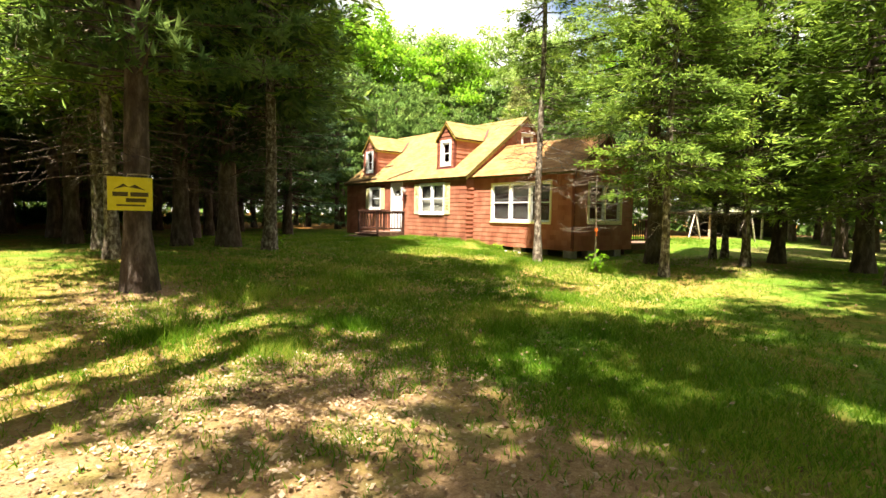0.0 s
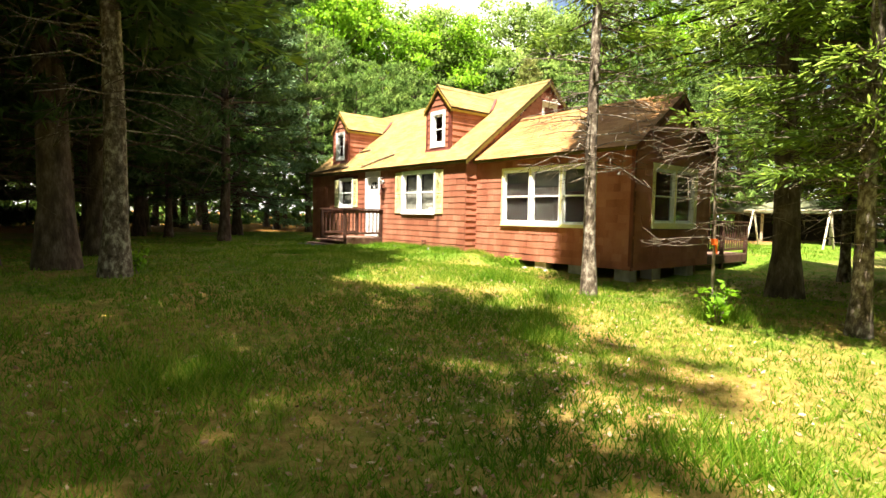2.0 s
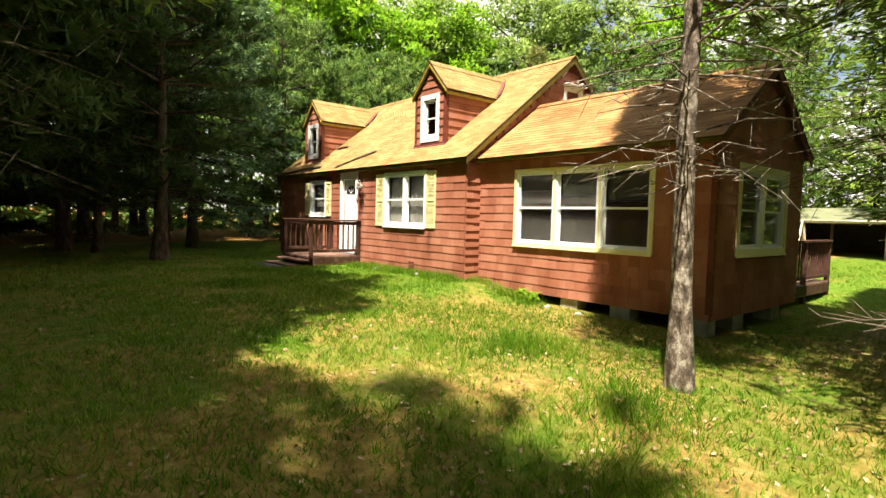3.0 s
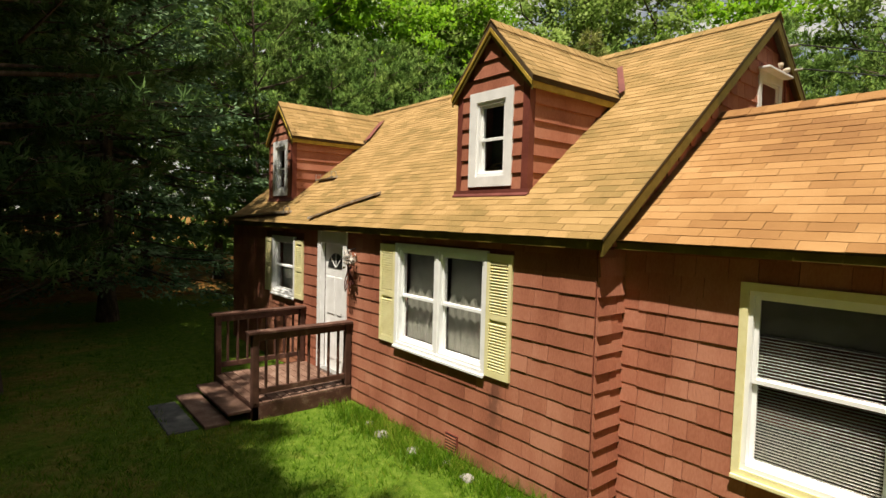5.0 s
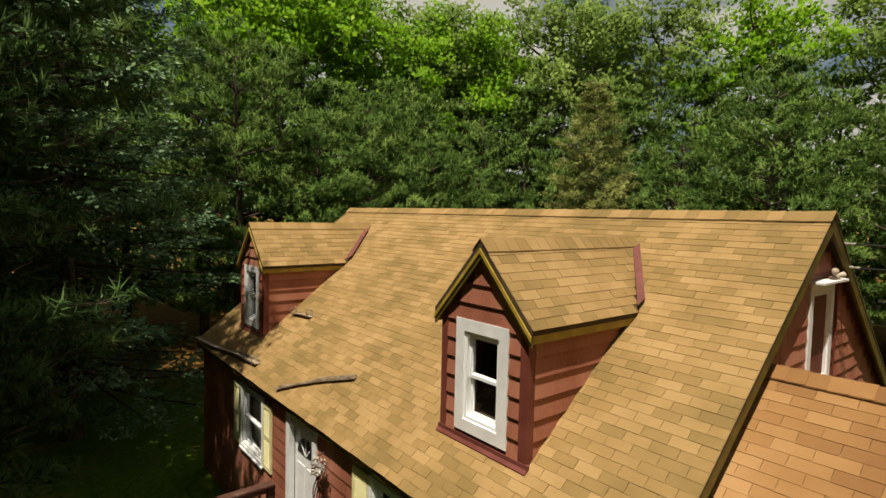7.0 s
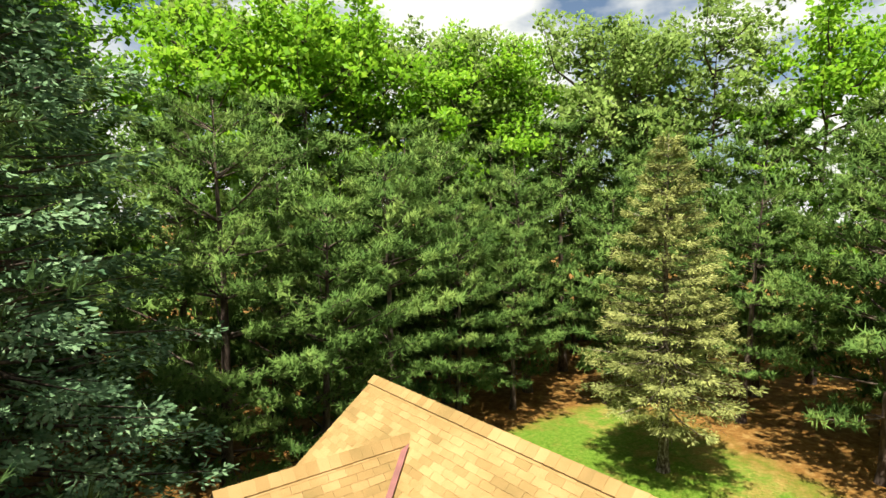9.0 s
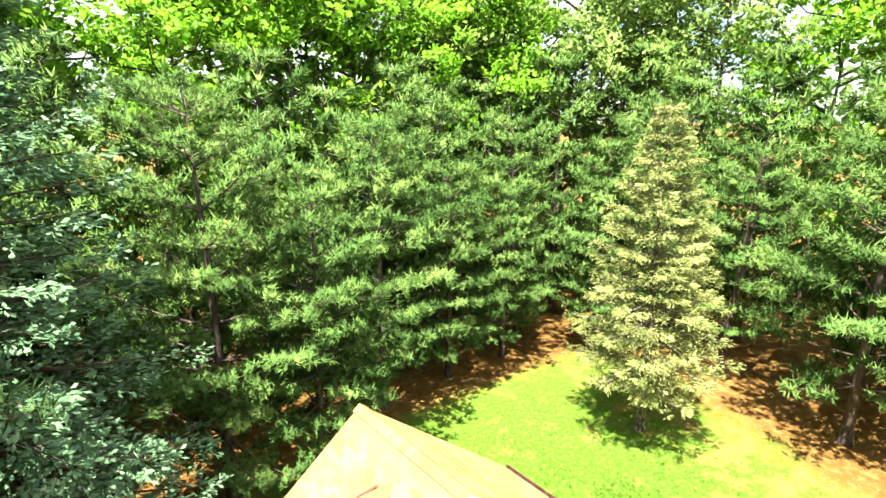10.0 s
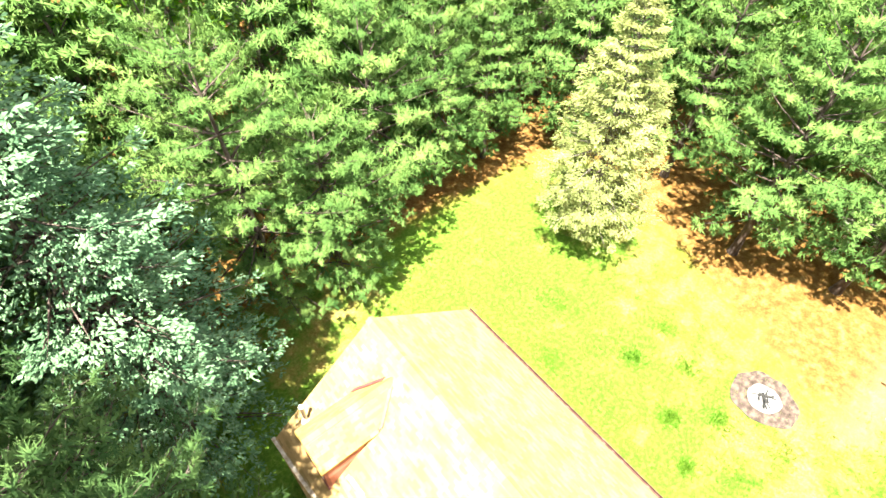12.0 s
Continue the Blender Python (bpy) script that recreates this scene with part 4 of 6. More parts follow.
n = 11
for k in range(n):
    x = PX + (0 - PX) * k / n
    pbox("deck_board", (x + 0.004, P0, PZ - 0.035), (x - PX / n - 0.004, P1, PZ), DECK_TOP)
for y in (P0, P1 - 0.04):
    pbox("rim_joist", (PX, y, PZ - 0.24), (-0.03, y + 0.04, PZ - 0.036))
pbox("rim_joist", (PX, P0 + 0.04, PZ - 0.24), (PX + 0.04, P1 - 0.04, PZ - 0.036))
for y in (P0 + 0.0, P1 - 0.09):
    for x in (PX, -0.12):
        pbox("post", (x, y, gz(x, y) - 0.1 if x == PX else PZ), (x + 0.09, y + 0.09, PZ + 0.92))
    yc = y + 0.045
    pbox("handrail", (PX - 0.06, yc - 0.075, PZ + 0.92), (-0.02, yc + 0.075, PZ + 0.96))
    pbox("rail", (PX + 0.09, yc - 0.02, PZ + 0.82), (-0.12, yc + 0.02, PZ + 0.91))
    pbox("rail", (PX + 0.09, yc - 0.02, PZ + 0.10), (-0.12, yc + 0.02, PZ + 0.18))
    for k in range(8):
        x = PX + 0.09 + (1.29) * (k + 0.7) / 8.4
        pbox("baluster", (x - 0.017, yc - 0.017, PZ + 0.10), (x + 0.017, yc + 0.017, PZ + 0.90))
for k, (x, z) in enumerate(((PX - 0.30, 0.16), (PX - 0.58, 0.05))):
    pbox("step", (x, P0 + 0.05, z - 0.04), (x + 0.31, P1 - 0.15, z), DECK_TOP, "worn wooden step")
    pbox("riser", (x + 0.28, P0 + 0.08, z - 0.15), (x + 0.30, P1 - 0.18, z - 0.04))
boxes("step_stone", [((PX - 0.98, P0 + 0.15, -0.1), (PX - 0.62, P1 - 0.3, 0.015))], SLAB, porch, inv, "grey paving slab at the foot of the steps", 0.01)

# ---- rear deck beyond the wing ----
deck2 = thing("deck", (5.6, -2.6, 0), "dark wooden deck with slatted railing behind the wing", "deck")
inv2 = deck2.matrix_world.inverted()
X0, X1, Y0, Y1, DZ = ADD_BACK + 0.02, 7.5, -4.6, -0.2, 0.08
for k in range(20):
    y = Y0 + (Y1 - Y0) * k / 20
    boxes("deck_board", [((X0, y + 0.004, DZ - 0.035), (X1, y + (Y1 - Y0) / 20 - 0.004, DZ))], DECK_TOP, deck2, inv2)
boxes("rim_joist", [((X0, Y0, DZ - 0.25), (X1, Y0 + 0.04, DZ - 0.036))], DECK, deck2, inv2)
boxes("rim_joist", [((X1 - 0.04, Y0 + 0.04, DZ - 0.25), (X1, Y1, DZ - 0.036))], DECK, deck2, inv2)
for x in (X0 + 0.02, (X0 + X1) / 2, X1 - 0.1):
    boxes("post", [((x, Y0, gz(x, Y0) - 0.1), (x + 0.09, Y0 + 0.09, DZ + 0.92))], DECK, deck2, inv2)
boxes("handrail", [((X0, Y0 - 0.03, DZ + 0.92), (X1, Y0 + 0.12, DZ + 0.96))], DECK, deck2, inv2)
boxes("rail", [((X0, Y0 + 0.02, DZ + 0.1), (X1, Y0 + 0.06, DZ + 0.17))], DECK, deck2, inv2)
for k in range(20):
    x = X0 + 0.12 + (X1 - X0 - 0.2) * k / 20
    boxes("baluster", [((x, Y0 + 0.025, DZ + 0.1), (x + 0.035, Y0 + 0.06, DZ + 0.92))], DECK, deck2, inv2)


# ---- trees ----
def spray(base, way, length, width, rng, want=None):
    """Thin three-cornered blades, one for each row of base and way; want: the way that their upper faces look."""
    n = len(base)
    side = np.cross(way, rng.normal(size=(n, 3)) if want is None else want + rng.normal(size=(n, 3)) * 0.35)
    side /= np.linalg.norm(side, axis=1, keepdims=True) + 1e-9
    tip = base + way * length[:, None]
    v = np.empty((n * 3, 3))
    v[0::3], v[1::3], v[2::3] = base - side * width[:, None] / 2, base + side * width[:, None] / 2, tip
    if want is not None:
        flip = (np.cross(v[1::3] - v[0::3], v[2::3] - v[0::3]) * want).sum(1) < 0
        a, b = v[0::3].copy(), v[1::3].copy()
        v[0::3], v[1::3] = np.where(flip[:, None], b, a), np.where(flip[:, None], a, b)
    return v, np.arange(n * 3).reshape(-1, 3)


def fingers(base, way, length, width, rng, want):
    """Short blunt twigs, each a kite of four corners."""
    n = len(base)
    side = unit(np.cross(way, want + rng.normal(size=(n, 3)) * 0.35)) * width[:, None] / 2
    far, l = base + way * length[:, None], length[:, None]
    v = np.empty((n * 4, 3))
    v[0::4], v[1::4], v[2::4], v[3::4] = base, base + way * l * 0.62 + side, far, base + way * l * 0.62 - side
    flip = (np.cross(v[1::4] - v[0::4], v[2::4] - v[0::4]) * want).sum(1) < 0
    a, b = v[1::4].copy(), v[3::4].copy()
    v[1::4], v[3::4] = np.where(flip[:, None], b, a), np.where(flip[:, None], a, b)
    return v, np.arange(n * 4).reshape(-1, 4)


def soften(ob, normals):
    """Shade a crown by the round of its clumps instead of each flat blade."""
    ob.data.polygons.foreach_set("use_smooth", [True] * len(ob.data.polygons))
    ob.data.normals_split_custom_set_from_vertices(normals.tolist())


def leaf_quads(base, normal, size, rng):
    n = len(base)
    a = np.cross(normal, rng.normal(size=(n, 3)))
    a /= np.linalg.norm(a, axis=1, keepdims=True) + 1e-9
    b = np.cross(normal, a)
    s = size[:, None]
    v = np.empty((n * 4, 3))
    v[0::4], v[1::4], v[2::4], v[3::4] = base - a * s * 0.6, base - b * s * 0.38 - normal * s * 0.1, base + a * s * 0.6, base + b * s * 0.38 - normal * s * 0.1
    return v, np.arange(n * 4).reshape(-1, 4)


def unit(v):
    return v / (np.linalg.norm(v, axis=-1, keepdims=True) + 1e-9)


def trunk_tube(h, r, rng, lean=0.02, flare=1.5, sides=10, knots=9):
    pts, rad = [], []
    dx, dy = rng.normal(size=2) * lean
    ph = rng.uniform(0, 6, 2)
    for k in range(knots + 1):
        f = k / knots
        z = -0.25 + (h + 0.25) * f ** 1.25
        pts.append((dx * z + 0.03 * math.sin(ph[0] + z * 0.7), dy * z + 0.03 * math.sin(ph[1] + z * 0.8), z))
        rad.append(r * ((1 - f) ** 0.85 * 0.97 + 0.03) * (1 + (flare - 1) * math.exp(-max(z, 0) / 0.22)))
    return pts, rad, tube(pts, rad, sides)


def on_trunk(pts, z):
    for p, q in zip(pts, pts[1:]):
        if p[2] <= z <= q[2]:
            f = (z - p[2]) / (q[2] - p[2])
            return [p[k] + f * (q[k] - p[k]) for k in range(3)]
    return list(pts[-1])


def tufts(at, way, up, per, rng):
    """Needles in bursts: per of them round each place and way. Gives their feet, ways and the side that each should show."""
    n = len(at) * per
    wr = np.repeat(way, per, 0)
    out = rng.normal(size=(n, 3))
    out = unit(out - wr * (out * wr).sum(1, keepdims=True))
    w = unit(wr * rng.uniform(0.25, 1.0, (n, 1)) + out * 0.85)
    return np.repeat(at, per, 0) + wr * rng.uniform(-0.05, 0.05, (n, 1)), w, unit(np.repeat(up, per, 0) + out * 0.28 + wr * 0.25)


def conifer(name, h, r_trunk, spread, base, seed, style, needle_mat, bark, label, full=1.0, dead=0.0, grain=1.0, thin=0.0, taper=0.85, tier=(0.22, 0.36), droop=0.22, blunt=1.0, category="tree"):
    """A conifer with whorled limbs. style: 'pine' (soft plumes of long needles) or 'spruce' (flat hanging fronds of short twigs).
    base: height of the lowest green limb; dead: share of bare limbs below it."""
    rng = np.random.default_rng(seed)
    root = thing(name, (0, 0, 0), label, category)
    pts, rad, tr = trunk_tube(h, r_trunk, rng)
    limbs, bases, ways, lens, wids, wants = [tr], [], [], [], [], []
    pine = style == "pine"
    z = base
    while z < h * 0.985:
        f = (z - base) / (h - base)
        reach = spread * ((1 - f) ** (0.48 if pine else taper)) * ((0.62 + 0.38 * min(1, f * 3.5)) if pine else 0.8 + 0.2 * min(1, f * 5)) + 0.12
        count = int(rng.integers(7, 10)) if pine else int(rng.integers(5, 9)) + (3 if tier[0] > 0.3 else 0)
        spin = rng.uniform(0, 6.28)
        for k in range(count):
            if rng.random() > full * (0.92 if pine else 0.97) * (1 - thin * min(1.0, max(0.0, 1.9 - 4.5 * f))):
                continue
            a = spin + 6.283 * k / count + rng.normal() * 0.22
            L = reach * rng.uniform(0.6, 1.12)
            rise = (0.05 + 0.5 * f + rng.normal() * 0.08) if pine else (-droop + 0.5 * f + rng.normal() * (0.03 if tier[0] > 0.3 else 0.07))
            o = np.array(on_trunk(pts, z + rng.normal() * (0.06 if tier[0] > 0.3 else 0.08)))
            flat = np.array([math.cos(a), math.sin(a), 0])
            bend = (0.16 if pine else 0.13) * L
            line = lambda s: o + flat * L * s + np.array([0, 0, rise * L * s + bend * (s * s * 1.1 - (0.4 if pine else 0.9) * s)])
            thick = 0.012 + 0.011 * L
            limbs.append(tube([line(0), line(0.45), line(0.95)], [thick, thick * 0.6, 0.004], 4 if grain > 0.35 else 3, False))
            across = np.array([-flat[1], flat[0], 0])
            if pine:                                # boughs: side shoots in a flat pad, bare near the trunk, each carrying tufts of long needles
                n2 = int(7 + 4.2 * L)
                s2 = rng.uniform(0.12, 1.0, n2) ** 0.8
                hand = np.where(np.arange(n2) % 2, 1.0, -1.0) * rng.uniform(0.5, 1.15, n2)
                len2 = 0.20 + L * 0.46 * np.clip(1.15 - s2, 0.08, 0.62) * rng.uniform(0.6, 1.1, n2)
                for q, hd, l2 in zip(s2, hand, len2):
                    d2 = flat * math.cos(hd) + across * math.sin(hd) + np.array([0, 0, 0.10 + 0.25 * f])
                    o2 = line(q)
                    if grain >= 0.5:
                        limbs.append(tube([o2, o2 + d2 * l2], [0.008, 0.003], 3, False))
                    k2 = max(2, int(l2 / 0.10 * min(1.0, grain ** 0.55)))
                    u = rng.uniform(0.15, 1.05, k2)
                    p2 = o2 + d2 * (l2 * u)[:, None] + rng.normal(size=(k2, 3)) * np.array([0.06, 0.06, 0.055])
                    bases.append(p2)
                    ways.append(unit(d2 * 0.7 + np.array([0, 0, 0.45]) + rng.normal(size=(k2, 3)) * 0.32))
                    wants.append(unit(flat * 0.35 + np.array([0, 0, 0.75]) + rng.normal(size=(k2, 3)) * 0.10))
            else:                                   # fronds: side twigs in one sheet, each a fan of short fingers
                m = int((7 + 17 * L) * min(1, 1.05 * grain ** 0.5))
                s = rng.uniform(0.2, 1.0, m) ** 0.75
                half = 0.42 * L * np.clip(1.15 - s, 0.12, 0.7) + 0.05
                side = rng.choice([-1.0, 1.0], m)
                off = side * half * rng.uniform(0.0, 1.0, m)
                c = np.array([line(q) for q in s]) + across * off[:, None]
                c[:, 2] -= np.abs(off) * (0.12 if tier[0] > 0.3 else 0.30) + rng.uniform(0, 0.05, m)
                per = max(3, int(8 * grain ** 0.5))
                fat = (8 * (7 + 17 * L) / (per * m)) ** 0.45
                b = np.repeat(c, per, 0)
                fan = flat[None] * rng.uniform(0.3, 1.0, (m * per, 1)) + across[None] * (np.repeat(side, per) * rng.uniform(-0.1, 0.95, m * per))[:, None]
                w = unit(fan + rng.normal(size=(m * per, 3)) * 0.25 + np.array([0, 0, -0.10]))
                b += w * rng.uniform(0, 0.16, (m * per, 1)) + rng.normal(size=b.shape) * 0.025
                bases.append(b), ways.append(w), lens.append(rng.uniform(0.10, 0.19, m * per) * fat / blunt ** 0.7), wids.append(rng.uniform(0.022, 0.038, m * per) * fat * blunt)
                wants.append(unit(rng.normal(size=(m * per, 3)) * 0.3 + np.array([0, 0, 0.9]) + flat * 0.35))
        z += rng.uniform(0.8, 1.1) if pine else rng.uniform(*tier)
    for _ in range(int(dead * 26)):                 # bare, dead limbs under the crown
        z = rng.uniform(0.35 * base + 0.4, base + 0.8)
        a, L = rng.uniform(0, 6.28), max(spread, 1.9) * rng.uniform(0.2, 0.75)
        o = np.array(on_trunk(pts, z))
        d = np.array([math.cos(a), math.sin(a), rng.normal() * 0.12])
        mid = o + d * L * 0.5 + rng.normal(size=3) * 0.06
        limbs.append(tube([o, mid, o + d * L + np.array([0, 0, -0.12 * L])], [0.014, 0.009, 0.003], 4, False))
        for _ in range(5):
            q = o + d * L * rng.uniform(0.3, 0.95)
            limbs.append(tube([q, q + (d * 0.5 + rng.normal(size=3) * 0.5) * L * 0.3], [0.006, 0.002], 3, False))
    v, f = joined(limbs)
    raw("trunk", v, f, bark, root, "", True)
    if pine:
        b, w, up = tufts(np.concatenate(bases), np.concatenate(ways), np.concatenate(wants), max(6, int(12 * min(1.0, grain) ** 0.35)), rng)
        fat = min(1.0, grain) ** -0.42
        v, f = spray(b, w, rng.uniform(0.13, 0.23, len(b)) * fat ** 0.75, rng.uniform(0.020, 0.034, len(b)) * fat ** 1.2, rng, up)
        soften(raw("crown", v, f, needle_mat, root), np.repeat(up, 3, 0))
    else:
        v, f = fingers(np.concatenate(bases), np.concatenate(ways), np.concatenate(lens), np.concatenate(wids), rng, np.concatenate(wants))
        soften(raw("crown", v, f, needle_mat, root), np.repeat(np.concatenate(wants), 4, 0))
    return root


def broadleaf(name, h, r_trunk, spread, base, seed, leaf_mat, label, leaves=9000, size=0.17):
    rng = np.random.default_rng(seed)
    root = thing(name, (0, 0, 0), label, "tree")
    pts, rad, tr = trunk_tube(h * 0.9, r_trunk, rng, 0.03)
    limbs, tips = [tr], []
    for k in range(26):
        z = base + (h * 0.88 - base) * (k / 26) ** 0.9
        f = (z - base) / (h - base)
        a = k * 2.4 + rng.normal() * 0.3
        L = spread * (0.55 + 0.6 * math.sin(math.pi * min(1, f * 0.85 + 0.12))) * rng.uniform(0.6, 1.1)
        o = np.array(on_trunk(pts, z))
        d = np.array([math.cos(a), math.sin(a), rng.uniform(0.4, 0.9)])
        e = o + d * L * np.array([1, 1, 0.8])
        mid = (o + e) / 2 + rng.normal(size=3) * 0.15 - np.array([0, 0, 0.15 * L])
        limbs.append(tube([o, mid, e], [0.02 + 0.016 * L, 0.01 + 0.008 * L, 0.005], 4, False))
        for _ in range(9):
            t = rng.uniform(0.35, 1.0)
            p = (o + (e - o) * t) + rng.normal(size=3) * np.array([0.5, 0.5, 0.35]) * (0.25 + 0.22 * L)
            limbs.append(tube([o + (e - o) * t * 0.85, p], [0.012, 0.004], 3, False))
            tips.append(p)
    for _ in range(14):
        tips.append(np.array(pts[-1]) + rng.normal(size=3) * np.array([0.5, 0.5, 0.7]))
    tips = np.array(tips)
    c = tips[rng.integers(0, len(tips), leaves)]
    p = c + rng.normal(size=(leaves, 3)) * np.array([0.33, 0.33, 0.2])
    nrm = unit(rng.normal(size=(leaves, 3)) * 0.8 + np.array([0, 0, 0.8]))
    v, f = joined(limbs)
    raw("trunk", v, f, BARK, root, "", True)
    v, f = leaf_quads(p, nrm, rng.uniform(0.7, 1.25, leaves) * size, rng)
    soften(raw("crown", v, f, leaf_mat, root), np.repeat(unit(unit(p - c) * 0.7 + nrm * 0.5 + np.array([0, 0, 0.6])), 4, 0))
    return root


def put(tree, x, y, turn=0.0, scale=1.0, label=""):
    ob = copy_thing(tree, pose(x, y, gz(x, y), 0, 0, turn))
    ob.scale = (scale, scale, scale)
    return tagged(ob, label)


def settle(tree, x, y, turn=0.0, scale=1.0):
    tree.matrix_world = pose(x, y, gz(x, y), 0, 0, turn)
    tree.scale = (scale, scale, scale)
    return tree


# the first of each kind stands where it is settled; the others are copies
def stand(kinds, rows):
    for k, x, y, s in rows:
        put(kinds[k], x, y, (x * 57 + y * 91) % 360, s)


pines = [conifer("pine_tree", 10.9, 0.20, 4.0, 2.0, 11, "pine", PINE, BARK, "tall white pine with soft green plumes"),
         conifer("pine_tree", 9.8, 0.18, 3.8, 1.9, 12, "pine", PINE, BARK, "broad white pine with spreading boughs", grain=0.45),
         conifer("pine_tree", 11.8, 0.22, 3.9, 2.4, 13, "pine", PINE, BARK, "high white pine at the wood's edge", grain=0.3)]
settle(pines[0], 2.8, 15.7, 20)
settle(pines[1], 8.6, 17.2, 80)
settle(pines[2], 13.2, 20.0, 140)
stand(pines, ((2, -1.6, 19.0, 0.85), (2, 10.6, 19.4, 0.9), (2, 17.0, 18.8, 0.9), (1, 5.0, 14.9, 0.85), (1, 11.9, 17.6, 0.85), (1, 14.8, 17.6, 0.75), (2, 20.5, 15.3, 0.95), (1, 18.9, 6.2, 1.05), (2, 20.2, 2.4, 0.85), (2, 20.8, 11.0, 0.8)))
back_pines = [conifer("pine_tree", 12.0, 0.22, 3.5, 2.0, 14, "pine", PINE, BARK, "white pine deeper in the wood", grain=0.14)]
settle(back_pines[0], 6.0, 21.0, 20)
stand(back_pines, ((0, 0.6, 22.5, 1.0), (0, 21.0, 20.0, 1.05), (0, 24.5, 12.0, 1.05), (0, 15.0, 24.0, 1.05), (0, 25.0, 17.5, 1.1), (0, -5.5, 20.5, 0.95), (0, 23.4, 7.0, 1.0), (0, 27.5, 6.5, 1.0), (0, 22.5, -4.5, 0.9), (0, 29.0, -4.0, 1.0), (0, 3.0, 20.6, 0.9), (0, 8.6, 20.4, 0.9), (0, 13.0, 23.0, 1.0), (0, 17.5, 21.8, 0.95), (0, 23.6, 14.6, 0.95), (0, 23.8, 2.2, 0.9), (0, 18.6, 15.6, 0.75), (0, -2.0, 21.8, 0.95), (0, -20.5, 8.5, 0.8), (0, -17.0, 9.0, 0.75), (0, -15.5, 14.5, 0.8), (0, -23.5, 4.5, 0.8), (0, -24.5, 12.5, 0.85), (0, -19.5, 17.0, 0.85), (0, -21.5, 0.5, 0.75), (0, -11.5, 13.5, 0.75)))

tall = [conifer("pine_tree", 19.0, 0.22, 3.7, 3.4, 21, "pine", LIGHTENED_PINE, BARK, "pine with a dark bare trunk carrying a yellow sign", dead=1.4, grain=0.35),
        conifer("spruce_tree", 14.0, 0.15, 2.7, 3.6, 22, "spruce", FRESH, BARK_PALE, "spruce with a bare pale trunk and dead lower limbs", dead=2.2, full=0.85, grain=0.3)]
settle(tall[0], -12.68, -6.55, 30)
settle(tall[1], -12.6, -2.9, 10)
stand(tall, ((1, -12.5, -0.2, 1.0), (1, -8.8, -1.85, 1.22), (1, -15.2, 3.5, 1.0)))
gloomy = [conifer("pine_tree", 17.5, 0.23, 4.8, 2.3, 23, "pine", SHADE_TONED_PINE, BARK, "broad dark pine with heavy drooping boughs", dead=0.7, grain=0.22, full=0.9)]
settle(gloomy[0], -8.5, 2.4, 0, 0.98)
stand(gloomy, ((0, -8.9, 5.4, 1.15), (0, -8.0, 8.8, 0.9), (0, -7.9, 6.6, 0.8), (0, -5.3, 10.6, 0.62), (0, -10.4, 0.4, 1.05)))
close = conifer("pine_tree", 14.3, 0.19, 3.9, 1.9, 27, "pine", SHADE_TONED_PINE, BARK, "dark pine close to the house corner", dead=0.6, grain=0.75, full=0.9)
settle(close, -4.3, 7.3, 20)
young = [conifer("young_pine", 6.0, 0.08, 2.7, 0.3, 26, "pine", SHADE_TONED_PINE, BARK, "young pine filling the shade under the wood", grain=0.06)]
settle(young[0], -13.4, 20.5)
stand(young, [(0, x, y, s) for x, y, s in ((-10.6, 22.4, 1.0), (-16.0, 21.6, 1.1), (-7.6, 21.4, 1.0), (-12.0, 25.5, 1.2), (-15.0, 26.5, 1.2), (-9.0, 26.0, 1.1), (-18.6, 23.0, 1.1), (-4.6, 23.0, 0.9))])
wood = [conifer("pine_tree", 16.5, 0.22, 3.8, 3.0, 24, "pine", LIGHTENED_PINE, BARK, "pine of the shaded wood with a straight dark trunk", dead=0.3, grain=0.08)]
settle(wood[0], -8.4, 13.5, 0)
# some out of view and the one at (-9.4, -0.4) are added for shade
stand(wood, [(0, x, y, s) for x, y, s in ((-14.2, 10.3, 1.05),  (-17.6, 1.0, 1.05), (-9.4, -0.4, 1.25), (-16.2, 4.8, 1.0), (-12.8, 2.6, 1.0), (-13.0, 6.0, 1.0), (-11.5, 9.5, 1.0), (-6.0, 12.0, 0.95), (-19.0, 6.0, 1.1), (-18.0, 14.0, 1.0), (-12.0, 16.0, 1.0), (-5.0, 16.5, 1.0), (-21.5, -9.0, 1.0),
             (-15.3, -20.4, 1.0), (-12.5, -22.0, 1.0), (-22.0, 12.0, 1.0), (-10.5, 20.5, 1.0), (-16.0, 19.0, 1.0), (-24.0, 1.0, 1.0), (-2.0, 24.0, 1.0), (-21.0, 20.0, 1.0), (-22.5, -6.0, 1.0), (-19.0, -24.0, 1.0))])
# unseen pines, placed and shaped only to cast shade on the front lawn
high = conifer("pine_tree", 18.5, 0.2, 3.7, 7.5, 25, "pine", PINE, BARK, "unseen tall pine with a high crown, added to shade the lawn", dead=0.2, grain=0.14, full=0.48)
settle(high, -15.3, -15.9, 0, 1.1)
stand([high], ((0, -14.4, -18.6, 1.1), (0, -11.6, -16.9, 1.05), (0, -8.2, -18.6, 1.0), (0, -4.2, -17.0, 1.0), (0, -0.8, -17.8, 0.95), (0, -17.0, -19.4, 1.1), (0, -14.9, -10.5, 1.42)))
# one more unseen tree, its height and crown set to shade one lawn patch
shade_caster = conifer("pine_tree", 27.0, 0.27, 2.7, 16.5, 28, "pine", PINE, BARK, "unseen very tall pine with a small crown, added to shade the lawn", dead=0.1, grain=0.14, full=0.8)
settle(shade_caster, -15.2, -12.2)

